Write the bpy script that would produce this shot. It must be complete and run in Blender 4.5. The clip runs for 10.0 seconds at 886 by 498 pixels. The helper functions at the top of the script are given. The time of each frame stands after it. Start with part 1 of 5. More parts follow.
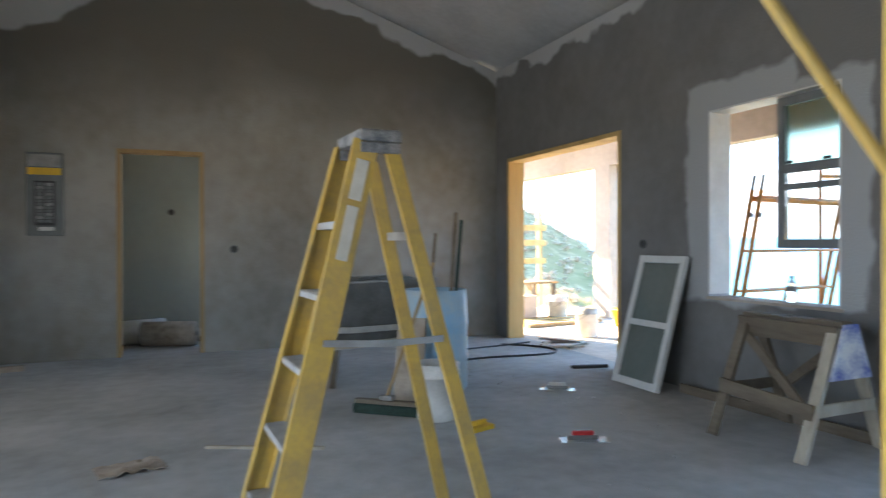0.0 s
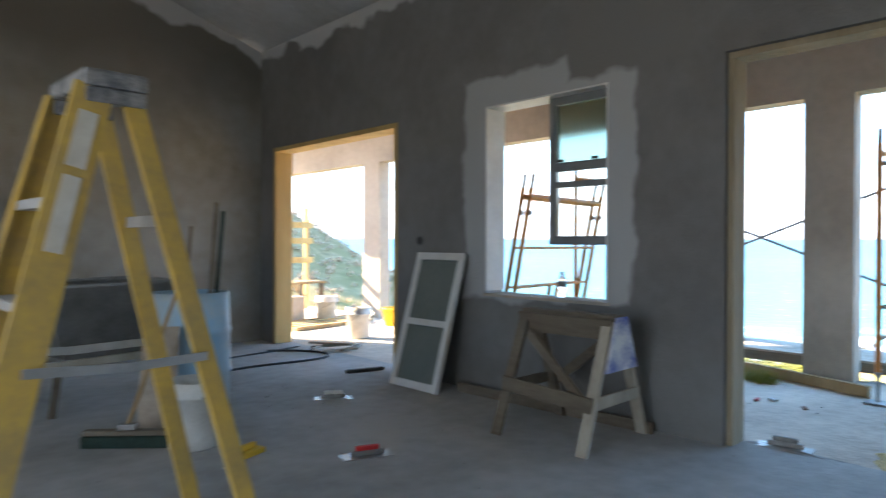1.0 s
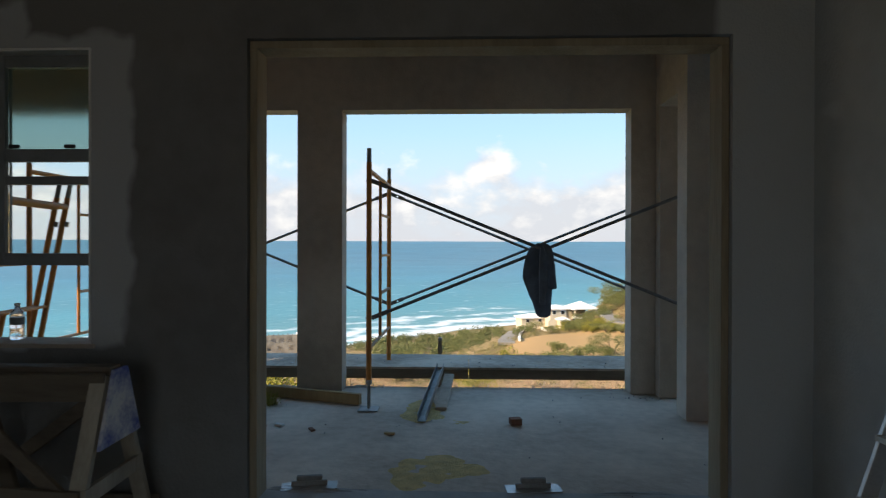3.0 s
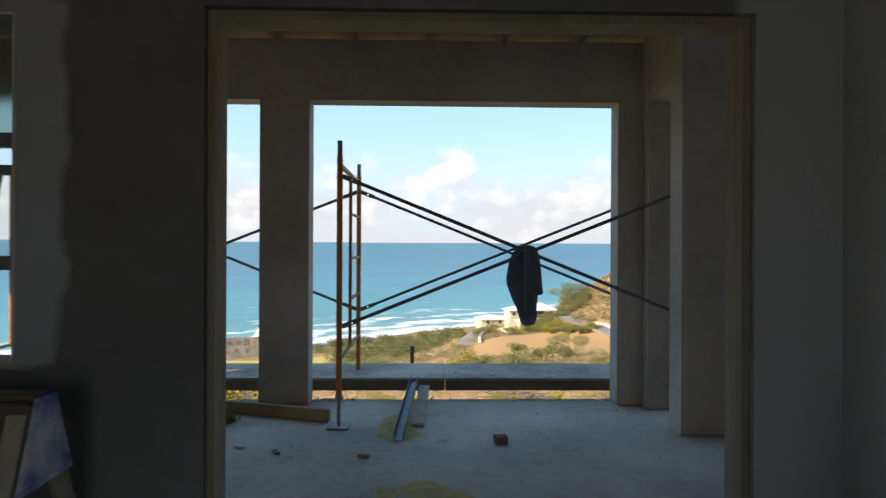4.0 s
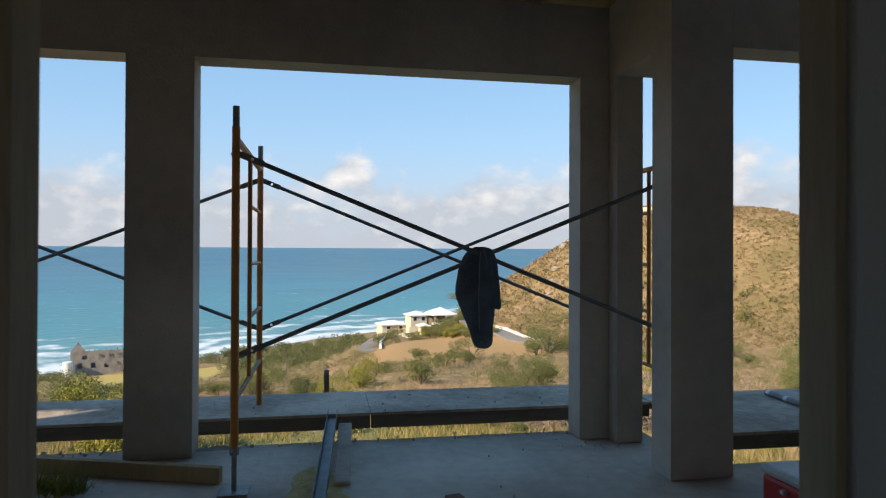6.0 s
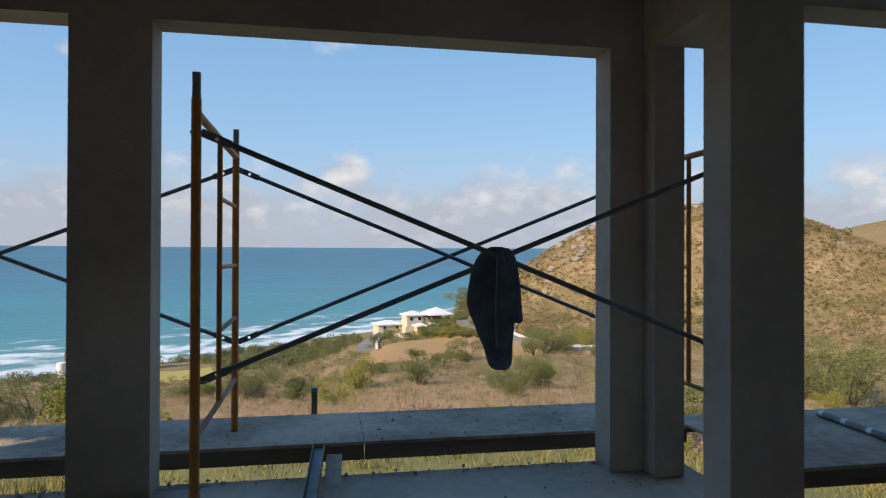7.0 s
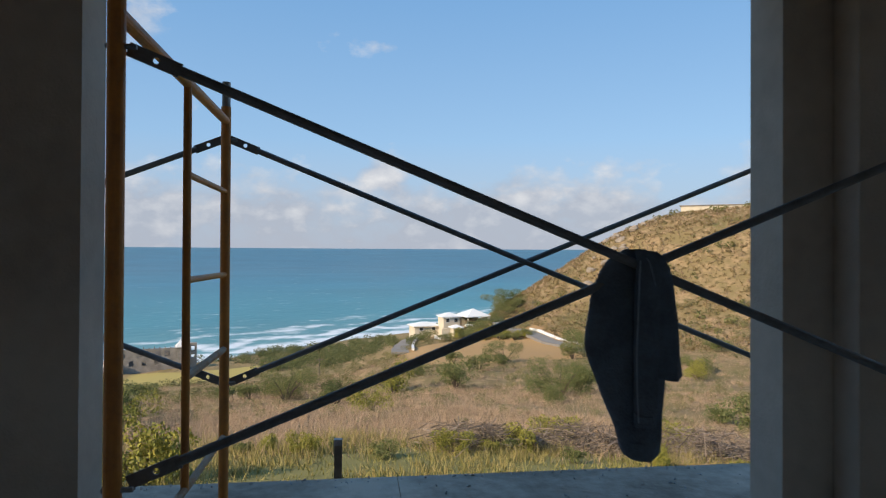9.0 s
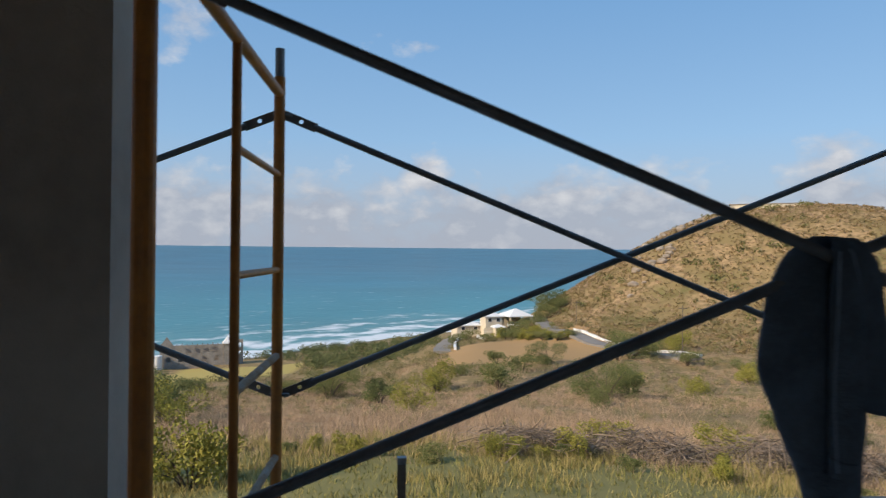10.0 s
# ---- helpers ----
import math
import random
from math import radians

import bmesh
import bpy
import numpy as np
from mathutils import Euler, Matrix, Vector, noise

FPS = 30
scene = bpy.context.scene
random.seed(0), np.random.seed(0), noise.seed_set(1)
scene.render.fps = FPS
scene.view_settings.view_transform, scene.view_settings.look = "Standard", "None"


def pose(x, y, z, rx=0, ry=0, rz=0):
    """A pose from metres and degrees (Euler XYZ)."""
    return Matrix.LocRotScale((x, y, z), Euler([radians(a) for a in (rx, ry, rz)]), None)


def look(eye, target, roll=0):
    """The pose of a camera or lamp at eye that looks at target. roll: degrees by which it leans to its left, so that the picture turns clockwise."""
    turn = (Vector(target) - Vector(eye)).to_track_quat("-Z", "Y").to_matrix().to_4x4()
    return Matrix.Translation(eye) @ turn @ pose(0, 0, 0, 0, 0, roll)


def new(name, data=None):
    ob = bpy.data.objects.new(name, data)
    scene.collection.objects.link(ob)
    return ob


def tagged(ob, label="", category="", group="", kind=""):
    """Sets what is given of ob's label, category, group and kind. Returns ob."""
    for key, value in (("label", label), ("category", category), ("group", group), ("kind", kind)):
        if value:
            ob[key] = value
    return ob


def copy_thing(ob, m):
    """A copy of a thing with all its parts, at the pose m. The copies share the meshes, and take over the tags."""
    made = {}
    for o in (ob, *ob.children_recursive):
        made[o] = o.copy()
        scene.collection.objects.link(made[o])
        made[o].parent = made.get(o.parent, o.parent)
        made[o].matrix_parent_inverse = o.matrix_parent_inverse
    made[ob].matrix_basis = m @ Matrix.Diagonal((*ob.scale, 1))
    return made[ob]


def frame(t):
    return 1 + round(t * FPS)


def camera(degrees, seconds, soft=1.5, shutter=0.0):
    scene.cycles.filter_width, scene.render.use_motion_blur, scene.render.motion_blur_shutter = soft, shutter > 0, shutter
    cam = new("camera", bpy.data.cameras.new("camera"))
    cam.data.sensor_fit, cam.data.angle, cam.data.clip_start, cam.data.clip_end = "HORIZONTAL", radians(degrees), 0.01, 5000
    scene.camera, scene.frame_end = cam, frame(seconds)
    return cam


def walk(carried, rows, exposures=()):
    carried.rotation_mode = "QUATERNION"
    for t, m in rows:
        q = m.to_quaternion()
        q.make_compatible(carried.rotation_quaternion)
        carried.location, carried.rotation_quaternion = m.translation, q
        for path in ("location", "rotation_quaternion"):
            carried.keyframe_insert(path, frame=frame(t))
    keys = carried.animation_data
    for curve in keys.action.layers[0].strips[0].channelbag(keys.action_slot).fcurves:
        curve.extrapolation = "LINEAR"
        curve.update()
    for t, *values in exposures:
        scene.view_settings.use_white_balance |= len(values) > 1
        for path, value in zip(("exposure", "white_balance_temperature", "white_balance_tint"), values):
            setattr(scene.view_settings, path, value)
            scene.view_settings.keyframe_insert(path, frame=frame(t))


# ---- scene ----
cam = camera(68.2, 10.0, 1.1, 0.5)
PATH = [
    (0, (0.04, 0.321, 1.164), (0.799, 2.171, 1.148), -0.1),
    (0.5, (0.09, 0.574, 1.153), (1.155, 2.267, 1.132), 0.2),
    (1, (0.187, 0.756, 1.131), (1.55, 2.219, 1.116), 0.2),
    (1.5, (0.397, 0.975, 1.138), (2.002, 2.168, 1.128), 0.4),
    (2, (0.537, 1.136, 1.192), (2.36, 1.959, 1.179), 0.6),
    (2.5, (0.645, 1.236, 1.211), (2.62, 1.551, 1.212), 0.4),
    (2.7, (0.684, 1.275, 1.221), (2.676, 1.45, 1.217), 0.1),
    (4, (1.152, 1.454, 1.231), (3.152, 1.405, 1.229), 0.3),
    (4.5, (1.363, 1.55, 1.179), (3.347, 1.301, 1.195), 0.3),
    (5, (1.627, 1.547, 1.197), (3.604, 1.248, 1.215), 0.2),
    (5.5, (1.896, 1.608, 1.208), (3.869, 1.277, 1.225), 0.2),
    (7, (2.833, 1.544, 1.224), (4.8, 1.18, 1.238), 0.2),
    (7.5, (3.152, 1.495, 1.222), (5.118, 1.13, 1.238), 0.0),
    (8, (3.461, 1.451, 1.225), (5.439, 1.158, 1.241), 0.0),
    (8.5, (3.772, 1.497, 1.259), (5.753, 1.224, 1.266), 0.3),
    (9, (4.058, 1.492, 1.239), (6.042, 1.237, 1.256), 0.3),
    (9.5, (4.287, 1.504, 1.236), (6.277, 1.305, 1.254), 0.1),
    (10, (4.48, 1.602, 1.215), (6.475, 1.474, 1.229), 0.5),
]
EXPOSURES = [(0.0, 3.5, 6850, 10), (1.0, 3.0, 6950, 10), (1.5, 2.08, 7300, 10), (2.0, 1.12, 7600, 10), (2.5, 0.77, 7700, 10), (4.0, 0.9, 7750, 10), (5.0, 0.84, 7700, 10), (5.5, 0.65, 7500, 10), (7.0, 0.18, 6950, 10), (9.0, 0.13, 6850, 10), (10.0, 0.0, 6800, 10)]
walk(cam, [(t, look(eye, target, roll)) for t, eye, target, roll in PATH], EXPOSURES)

# ---- light ----
SUN_DIR = Vector((-0.46, 0.78, 0.50)).normalized()
sun = new("sun", bpy.data.lights.new("sun", "SUN"))
sun.data.energy, sun.data.angle, sun.data.color = 5.0, radians(0.6), (1.0, 0.84, 0.63)
sun.matrix_world = look((0, 0, 60), Vector((0, 0, 60)) - SUN_DIR)

world = bpy.data.worlds.new("sky")
scene.world = world
world.use_nodes = True
wn, wl = world.node_tree.nodes, world.node_tree.links
wn.clear()


def wnode(kind, **inputs):
    n = wn.new(kind)
    for key, value in inputs.items():
        n.inputs[key.replace("_", " ")].default_value = value
    return n


sky = wn.new("ShaderNodeTexSky")
sky.sky_type, sky.sun_disc = "NISHITA", False
sky.sun_elevation = math.asin(SUN_DIR.z)
sky.sun_rotation = math.atan2(SUN_DIR.x, SUN_DIR.y)
sky.air_density, sky.dust_density, sky.ozone_density = 1.0, 0.5, 3.0
coord = wn.new("ShaderNodeTexCoord")
split = wn.new("ShaderNodeSeparateXYZ")
wl.new(coord.outputs["Generated"], split.inputs[0])


def wmath(op, a, b=None, clamp=False):
    m = wn.new("ShaderNodeMath")
    m.operation, m.use_clamp = op, clamp
    for k, v in enumerate((a, b)):
        if isinstance(v, (int, float)):
            m.inputs[k].default_value = v
        elif v is not None:
            wl.new(v, m.inputs[k])
    return m.outputs[0]


def wrange(value, a, b, c, d):
    m = wn.new("ShaderNodeMapRange")
    for key, v in (("From Min", a), ("From Max", b), ("To Min", c), ("To Max", d)):
        m.inputs[key].default_value = v
    wl.new(value, m.inputs["Value"])
    return m.outputs[0]


def wmix(fac, one, two):
    m = wn.new("ShaderNodeMixRGB")
    for key, v in (("Fac", fac), ("Color1", one), ("Color2", two)):
        if isinstance(v, tuple):
            m.inputs[key].default_value = (*v, 1)
        elif isinstance(v, float):
            m.inputs[key].default_value = v
        else:
            wl.new(v, m.inputs[key])
    return m.outputs[0]


def cloud_field(shift):
    """Billowing noise over the sky dome, slightly flattened, moved by shift."""
    move = wn.new("ShaderNodeMapping")
    move.inputs["Scale"].default_value = (1.0, 1.0, 1.7)
    move.inputs["Location"].default_value = shift
    wl.new(coord.outputs["Generated"], move.inputs["Vector"])
    big = wnode("ShaderNodeTexNoise", Scale=7.0, Detail=3.0, Roughness=0.5)
    fine = wnode("ShaderNodeTexNoise", Scale=24.0, Detail=7.0, Roughness=0.58)
    for t in (big, fine):
        wl.new(move.outputs[0], t.inputs["Vector"])
    return wmath("ADD", wmath("MULTIPLY", big.outputs["Fac"], 0.62), wmath("MULTIPLY", fine.outputs["Fac"], 0.38))


def cumulus(x, y, z, size, lift):
    """A single heaped cloud round one bearing."""
    far = wn.new("ShaderNodeVectorMath"); far.operation = "DISTANCE"
    wl.new(coord.outputs["Generated"], far.inputs[0])
    far.inputs[1].default_value = (x, y, z)
    return wrange(far.outputs["Value"], 0.0, size, lift, 0.0)


# blue overhead, paler and hazier towards the sea's edge
up = split.outputs["Z"]
clear = wmix(0.78, sky.outputs[0], wmix(wrange(up, 0.08, 0.42, 0.0, 1.0), (2.1, 3.5, 5.3), (0.98, 2.45, 4.75)))
hazy = wmix(wrange(up, 0.0, 0.17, 0.8, 0.0), clear, (2.6, 2.9, 3.6))
# a grey lilac bank low over the sea, heaped clouds along its top, few above
puff, lit_side = cloud_field((0, 0, 0)), cloud_field((0.012, -0.020, -0.030))
bank = wrange(up, 0.06, 0.16, 0.25, -0.085)
heaped = None
for c in ((0.989, -0.044, 0.132, 0.06, 0.26), (0.9874, -0.093, 0.124, 0.04, 0.10), (0.9045, 0.293, 0.315, 0.11, 0.30), (0.953, -0.02, 0.303, 0.045, 0.15), (0.8143, -0.563, 0.145, 0.09, 0.13), (0.990, 0.094, 0.104, 0.07, 0.09)):
    v = cumulus(*c)
    heaped = v if heaped is None else wmath("MAXIMUM", heaped, v)
density = wmath("SUBTRACT", wmath("ADD", wmath("ADD", puff, bank), heaped), 0.565)
cover = wmath("MULTIPLY", density, 5.5, True)
lit = wmath("ADD", wmath("MULTIPLY", wmath("SUBTRACT", puff, lit_side), 3.6), wrange(up, 0.03, 0.14, -0.12, 0.45), True)
body = wmix(lit, (2.65, 2.9, 3.5), (4.9, 4.95, 5.15))
veiled = wmix(wmath("MULTIPLY", cover, wrange(up, 0.0, 0.10, 0.6, 0.85)), hazy, body)
glow = wnode("ShaderNodeBackground", Strength=0.15)
wl.new(veiled, glow.inputs["Color"])
out = wn.new("ShaderNodeOutputWorld")
wl.new(glow.outputs[0], out.inputs["Surface"])

# area lamps added to brighten the room, set in two unseen west openings
for y0, y1, z0, z1 in ((0.6, 2.6, 0.0, 2.2), (4.8, 6.0, 0.9, 2.1)):
    lamp = new("room_fill_light", bpy.data.lights.new("room_fill_light", "AREA"))
    lamp.data.shape, lamp.data.size, lamp.data.size_y = "RECTANGLE", y1 - y0 - 0.1, z1 - z0 - 0.1
    lamp.data.energy, lamp.data.color = (2.8 if y0 < 3 else 0.9) * (y1 - y0), (0.86, 0.94, 1.0)
    lamp.matrix_world = look((-2.22, (y0 + y1) / 2, (z0 + z1) / 2), (0, (y0 + y1) / 2, (z0 + z1) / 2))

# ---- materials ----
def material(name, base, rough=0.8, metal=0.0, second=None, scale=3.0, mix=0.6, bump=0.0, bump_scale=40.0, stretch=(1, 1, 1), spec=0.4, speckle=0.0):
    """Base colour broken by a second colour at two scales, with fine relief."""
    m = bpy.data.materials.new(name)
    m.use_nodes = True
    n, l = m.node_tree.nodes, m.node_tree.links
    b = n["Principled BSDF"]
    b.inputs["Roughness"].default_value, b.inputs["Metallic"].default_value = rough, metal
    b.inputs["Specular IOR Level"].default_value = spec
    second = second or tuple(c * 0.6 for c in base)
    tc, mp = n.new("ShaderNodeTexCoord"), n.new("ShaderNodeMapping")
    mp.inputs["Scale"].default_value = stretch
    l.new(tc.outputs["Object"], mp.inputs["Vector"])
    big, small = n.new("ShaderNodeTexNoise"), n.new("ShaderNodeTexNoise")
    big.inputs["Scale"].default_value, big.inputs["Detail"].default_value = scale, 6.0
    small.inputs["Scale"].default_value, small.inputs["Detail"].default_value = scale * 9, 4.0
    for t in (big, small):
        l.new(mp.outputs[0], t.inputs["Vector"])
    both = n.new("ShaderNodeMath"); both.operation = "MULTIPLY_ADD"
    both.inputs[1].default_value, both.inputs[2].default_value = 0.4, -0.2
    l.new(small.outputs["Fac"], both.inputs[0])
    add = n.new("ShaderNodeMath")
    l.new(big.outputs["Fac"], add.inputs[0]); l.new(both.outputs[0], add.inputs[1])
    ramp = n.new("ShaderNodeMapRange")
    ramp.inputs["From Min"].default_value, ramp.inputs["From Max"].default_value = 0.32, 0.68
    ramp.inputs["To Max"].default_value = mix
    l.new(add.outputs[0], ramp.inputs["Value"])
    mixer = n.new("ShaderNodeMixRGB")
    mixer.inputs["Color1"].default_value, mixer.inputs["Color2"].default_value = (*base, 1), (*second, 1)
    l.new(ramp.outputs[0], mixer.inputs["Fac"])
    l.new(mixer.outputs[0], b.inputs["Base Color"])
    if bump:
        grain = n.new("ShaderNodeTexNoise")
        grain.inputs["Scale"].default_value, grain.inputs["Detail"].default_value = bump_scale, 5.0
        l.new(mp.outputs[0], grain.inputs["Vector"])
        bp = n.new("ShaderNodeBump")
        bp.inputs["Strength"].default_value, bp.inputs["Distance"].default_value = bump, 0.02
        l.new(grain.outputs["Fac"], bp.inputs["Height"])
        l.new(bp.outputs[0], b.inputs["Normal"])
    return m


def overlay(m, colour, mask_of, soft=0.02):
    """Lays a second coat over a material where mask_of(nodes, links, object coordinates) is above zero, with a ragged rim."""
    n, l = m.node_tree.nodes, m.node_tree.links
    b = n["Principled BSDF"]
    old = b.inputs["Base Color"].links[0].from_socket
    tc = n.new("ShaderNodeTexCoord")
    value = mask_of(n, l, tc.outputs["Object"])
    rim = n.new("ShaderNodeMapRange")
    rim.inputs["From Min"].default_value, rim.inputs["From Max"].default_value = -soft, soft
    l.new(value, rim.inputs["Value"])
    mixer = n.new("ShaderNodeMixRGB")
    mixer.inputs["Color2"].default_value = (*colour, 1)
    l.new(rim.outputs[0], mixer.inputs["Fac"]); l.new(old, mixer.inputs["Color1"])
    l.new(mixer.outputs[0], b.inputs["Base Color"])


def calc(n, l, op, a, b=None):
    m = n.new("ShaderNodeMath"); m.operation = op
    for i, v in enumerate((a, b)):
        if v is None:
            continue
        if isinstance(v, (int, float)):
            m.inputs[i].default_value = v
        else:
            l.new(v, m.inputs[i])
    return m.outputs[0]


def waver(n, l, co, scale, detail=3.0):
    t = n.new("ShaderNodeTexNoise")
    t.inputs["Scale"].default_value, t.inputs["Detail"].default_value = scale, detail
    l.new(co, t.inputs["Vector"])
    return calc(n, l, "SUBTRACT", t.outputs["Fac"], 0.5)


def box_mask(c, half, rough=0.22, scale=3.0, axes=(1, 2)):
    def mask(n, l, co):
        s = n.new("ShaderNodeSeparateXYZ")
        l.new(co, s.inputs[0])
        d = [calc(n, l, "SUBTRACT", half[i], calc(n, l, "ABSOLUTE", calc(n, l, "SUBTRACT", s.outputs[a], c[i]))) for i, a in enumerate(axes)]
        inside = calc(n, l, "MINIMUM", d[0], d[1])
        return calc(n, l, "ADD", inside, calc(n, l, "MULTIPLY", waver(n, l, co, scale), rough))
    return mask


def above_mask(z, rough, scale, slope_x=0.0, ridge=0.0):
    def mask(n, l, co):
        s = n.new("ShaderNodeSeparateXYZ")
        l.new(co, s.inputs[0])
        fall = calc(n, l, "MULTIPLY", calc(n, l, "ABSOLUTE", calc(n, l, "SUBTRACT", s.outputs[0], ridge)), slope_x)
        h = calc(n, l, "SUBTRACT", calc(n, l, "ADD", s.outputs[2], fall), z)
        return calc(n, l, "ADD", h, calc(n, l, "MULTIPLY", waver(n, l, co, scale), rough))
    return mask


PLASTER = material("cement plaster", (0.30, 0.30, 0.30), 0.9, second=(0.20, 0.195, 0.19), scale=1.1, mix=0.8, bump=0.25, bump_scale=60)
# plaster base raised for the light that reaches the south wall
PLASTER_PALE = material("skim coat lightened for daylight", (0.58, 0.60, 0.60), 0.85, second=(0.46, 0.475, 0.475), scale=1.1, mix=0.8, bump=0.2, bump_scale=60)
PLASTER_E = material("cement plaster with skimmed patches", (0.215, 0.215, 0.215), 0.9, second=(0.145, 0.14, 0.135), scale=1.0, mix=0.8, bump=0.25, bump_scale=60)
overlay(PLASTER_E, (0.40, 0.415, 0.43), box_mask((3.68, 1.56), (0.745, 0.83), 0.20, 3.6))
overlay(PLASTER_E, (0.19, 0.188, 0.185), box_mask((3.0, 2.52), (0.42, 0.27), 0.20, 3.6))
overlay(PLASTER_E, (0.46, 0.47, 0.48), above_mask(3.24, 0.5, 2.2))
overlay(PLASTER_E, (0.42, 0.44, 0.45), box_mask((-0.1, 2.2), (0.28, 3.0), 0.12, 2.0))
PLASTER_N = material("uneven brown grey cement plaster", (0.33, 0.32, 0.30), 0.9, second=(0.20, 0.18, 0.15), scale=0.7, mix=0.9, bump=0.25, bump_scale=60)
# darker brown towards the top, with a soft uneven edge
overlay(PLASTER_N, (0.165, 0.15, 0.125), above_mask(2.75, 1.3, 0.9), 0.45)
overlay(PLASTER_N, (0.48, 0.48, 0.48), above_mask(4.16, 0.7, 1.4, 0.33, 0.9))
WHITE_COAT = material("white ceiling coat", (0.52, 0.52, 0.52), 0.85, second=(0.36, 0.36, 0.355), scale=1.6, mix=0.7, bump=0.3, bump_scale=25)
COLUMN = material("smooth grey render", (0.53, 0.46, 0.39), 0.9, second=(0.37, 0.315, 0.265), scale=1.4, mix=0.8, bump=0.2, bump_scale=70)
GREENISH = material("grey green board", (0.30, 0.34, 0.32), 0.9, second=(0.24, 0.27, 0.25), scale=1.0)
CONCRETE = material("dusty concrete floor", (0.48, 0.475, 0.47), 0.85, second=(0.30, 0.295, 0.285), scale=0.9, mix=0.95, bump=0.2, bump_scale=22)
# lighter than the room floor to stand for the sky light on it
TERRACE = material("dusty terrace concrete paled for sky light", (0.68, 0.585, 0.495), 0.85, second=(0.42, 0.355, 0.295), scale=1.3, mix=0.95, bump=0.35, bump_scale=20)
WOOD = material("raw pine", (0.42, 0.29, 0.15), 0.75, second=(0.27, 0.17, 0.08), scale=6, mix=0.8, bump=0.2, bump_scale=50, stretch=(1, 1, 0.12))
WOOD_Y = material("yellow pine frame", (0.60, 0.42, 0.18), 0.7, second=(0.42, 0.27, 0.10), scale=6, mix=0.7, bump=0.15, bump_scale=50, stretch=(1, 1, 0.12))
WOOD_DARK = material("weathered grey brown wood", (0.20, 0.165, 0.125), 0.85, second=(0.11, 0.085, 0.065), scale=5, mix=0.9, bump=0.3, bump_scale=40, stretch=(1, 0.2, 1))
ROOF_WOOD = material("roof timber", (0.30, 0.20, 0.11), 0.8, second=(0.2, 0.13, 0.07), scale=5, mix=0.8, bump=0.2, stretch=(0.15, 1, 1))
FORM_TOP = material("cement spattered boards", (0.52, 0.43, 0.35), 0.85, second=(0.22, 0.175, 0.135), scale=1.7, mix=0.95, bump=0.6, bump_scale=22)
FIBRE = material("yellow fibreglass", (0.58, 0.385, 0.085), 0.6, second=(0.36, 0.26, 0.11), scale=6, mix=0.85, bump=0.1)
ALU = material("dull aluminium", (0.52, 0.53, 0.54), 0.45, 0.85, second=(0.34, 0.34, 0.34), scale=12, mix=0.6)
LADDER_CAP = material("mortar splashed grey cap", (0.10, 0.105, 0.12), 0.6, second=(0.34, 0.34, 0.34), scale=22, mix=0.9)
LABEL_GREY = material("worn paper label", (0.60, 0.58, 0.52), 0.7, second=(0.45, 0.43, 0.38), scale=14)
ORANGE = material("rusty orange scaffold paint", (0.62, 0.235, 0.04), 0.5, second=(0.34, 0.13, 0.04), scale=9, mix=0.75, bump=0.15, bump_scale=90)
STEEL = material("galvanised steel", (0.30, 0.30, 0.30), 0.5, 0.6, second=(0.16, 0.155, 0.15), scale=14, mix=0.8)
BRACE = material("dark brace steel", (0.19, 0.19, 0.20), 0.5, 0.2, second=(0.10, 0.095, 0.09), scale=15, mix=0.7, bump=0.1)
CLOTH = material("dark navy fleece", (0.14, 0.18, 0.235), 0.95, second=(0.08, 0.10, 0.13), scale=9, mix=0.8, bump=0.4, bump_scale=160)
CLOTH_SEAM = material("faded seam", (0.30, 0.37, 0.46), 0.9, scale=20)
BLUE_DRUM = material("faded blue drum plastic", (0.26, 0.45, 0.62), 0.5, second=(0.45, 0.50, 0.50), scale=2.4, mix=0.9)
WHITE_PLASTIC = material("scuffed white plastic", (0.68, 0.67, 0.64), 0.5, second=(0.42, 0.41, 0.39), scale=7, mix=0.7)
WHITE_PAINT = material("white painted frame", (0.74, 0.74, 0.73), 0.5, second=(0.55, 0.54, 0.52), scale=5, mix=0.6)
BLACK = material("black rubber", (0.025, 0.025, 0.027), 0.6, second=(0.06, 0.06, 0.06), scale=12)
TUB = material("cement coated grey tray steel", (0.20, 0.20, 0.20), 0.8, second=(0.32, 0.315, 0.31), scale=6, mix=0.8)
BRISTLE = material("green black bristles", (0.03, 0.06, 0.05), 0.9, second=(0.015, 0.025, 0.02), scale=30, bump=0.6, bump_scale=220)
RED = material("red plastic", (0.55, 0.03, 0.03), 0.45, second=(0.35, 0.02, 0.02), scale=8)
BLUE_PAINT = material("blue and white paint on plywood", (0.10, 0.14, 0.42), 0.7, second=(0.68, 0.69, 0.70), scale=7, mix=1.0)
BRICK = material("fired clay", (0.26, 0.13, 0.09), 0.9, second=(0.17, 0.09, 0.06), scale=20, bump=0.4)
SAWDUST = material("sawdust", (0.74, 0.55, 0.25), 1.0, second=(0.50, 0.38, 0.19), scale=14, mix=0.9, bump=0.8, bump_scale=120)
MORTAR = material("dried mortar crumbs", (0.44, 0.43, 0.42), 1.0, second=(0.26, 0.255, 0.25), scale=9, mix=0.9)
CRUSTED = material("mortar crusted rusty steel", (0.40, 0.33, 0.27), 0.9, second=(0.36, 0.17, 0.06), scale=16, mix=0.8, bump=0.5, bump_scale=70)
PANEL = material("grey panel steel", (0.16, 0.17, 0.17), 0.5, 0.3, second=(0.10, 0.105, 0.105), scale=8)
YELLOW = material("yellow plastic", (0.75, 0.45, 0.03), 0.5, second=(0.6, 0.36, 0.03), scale=6)
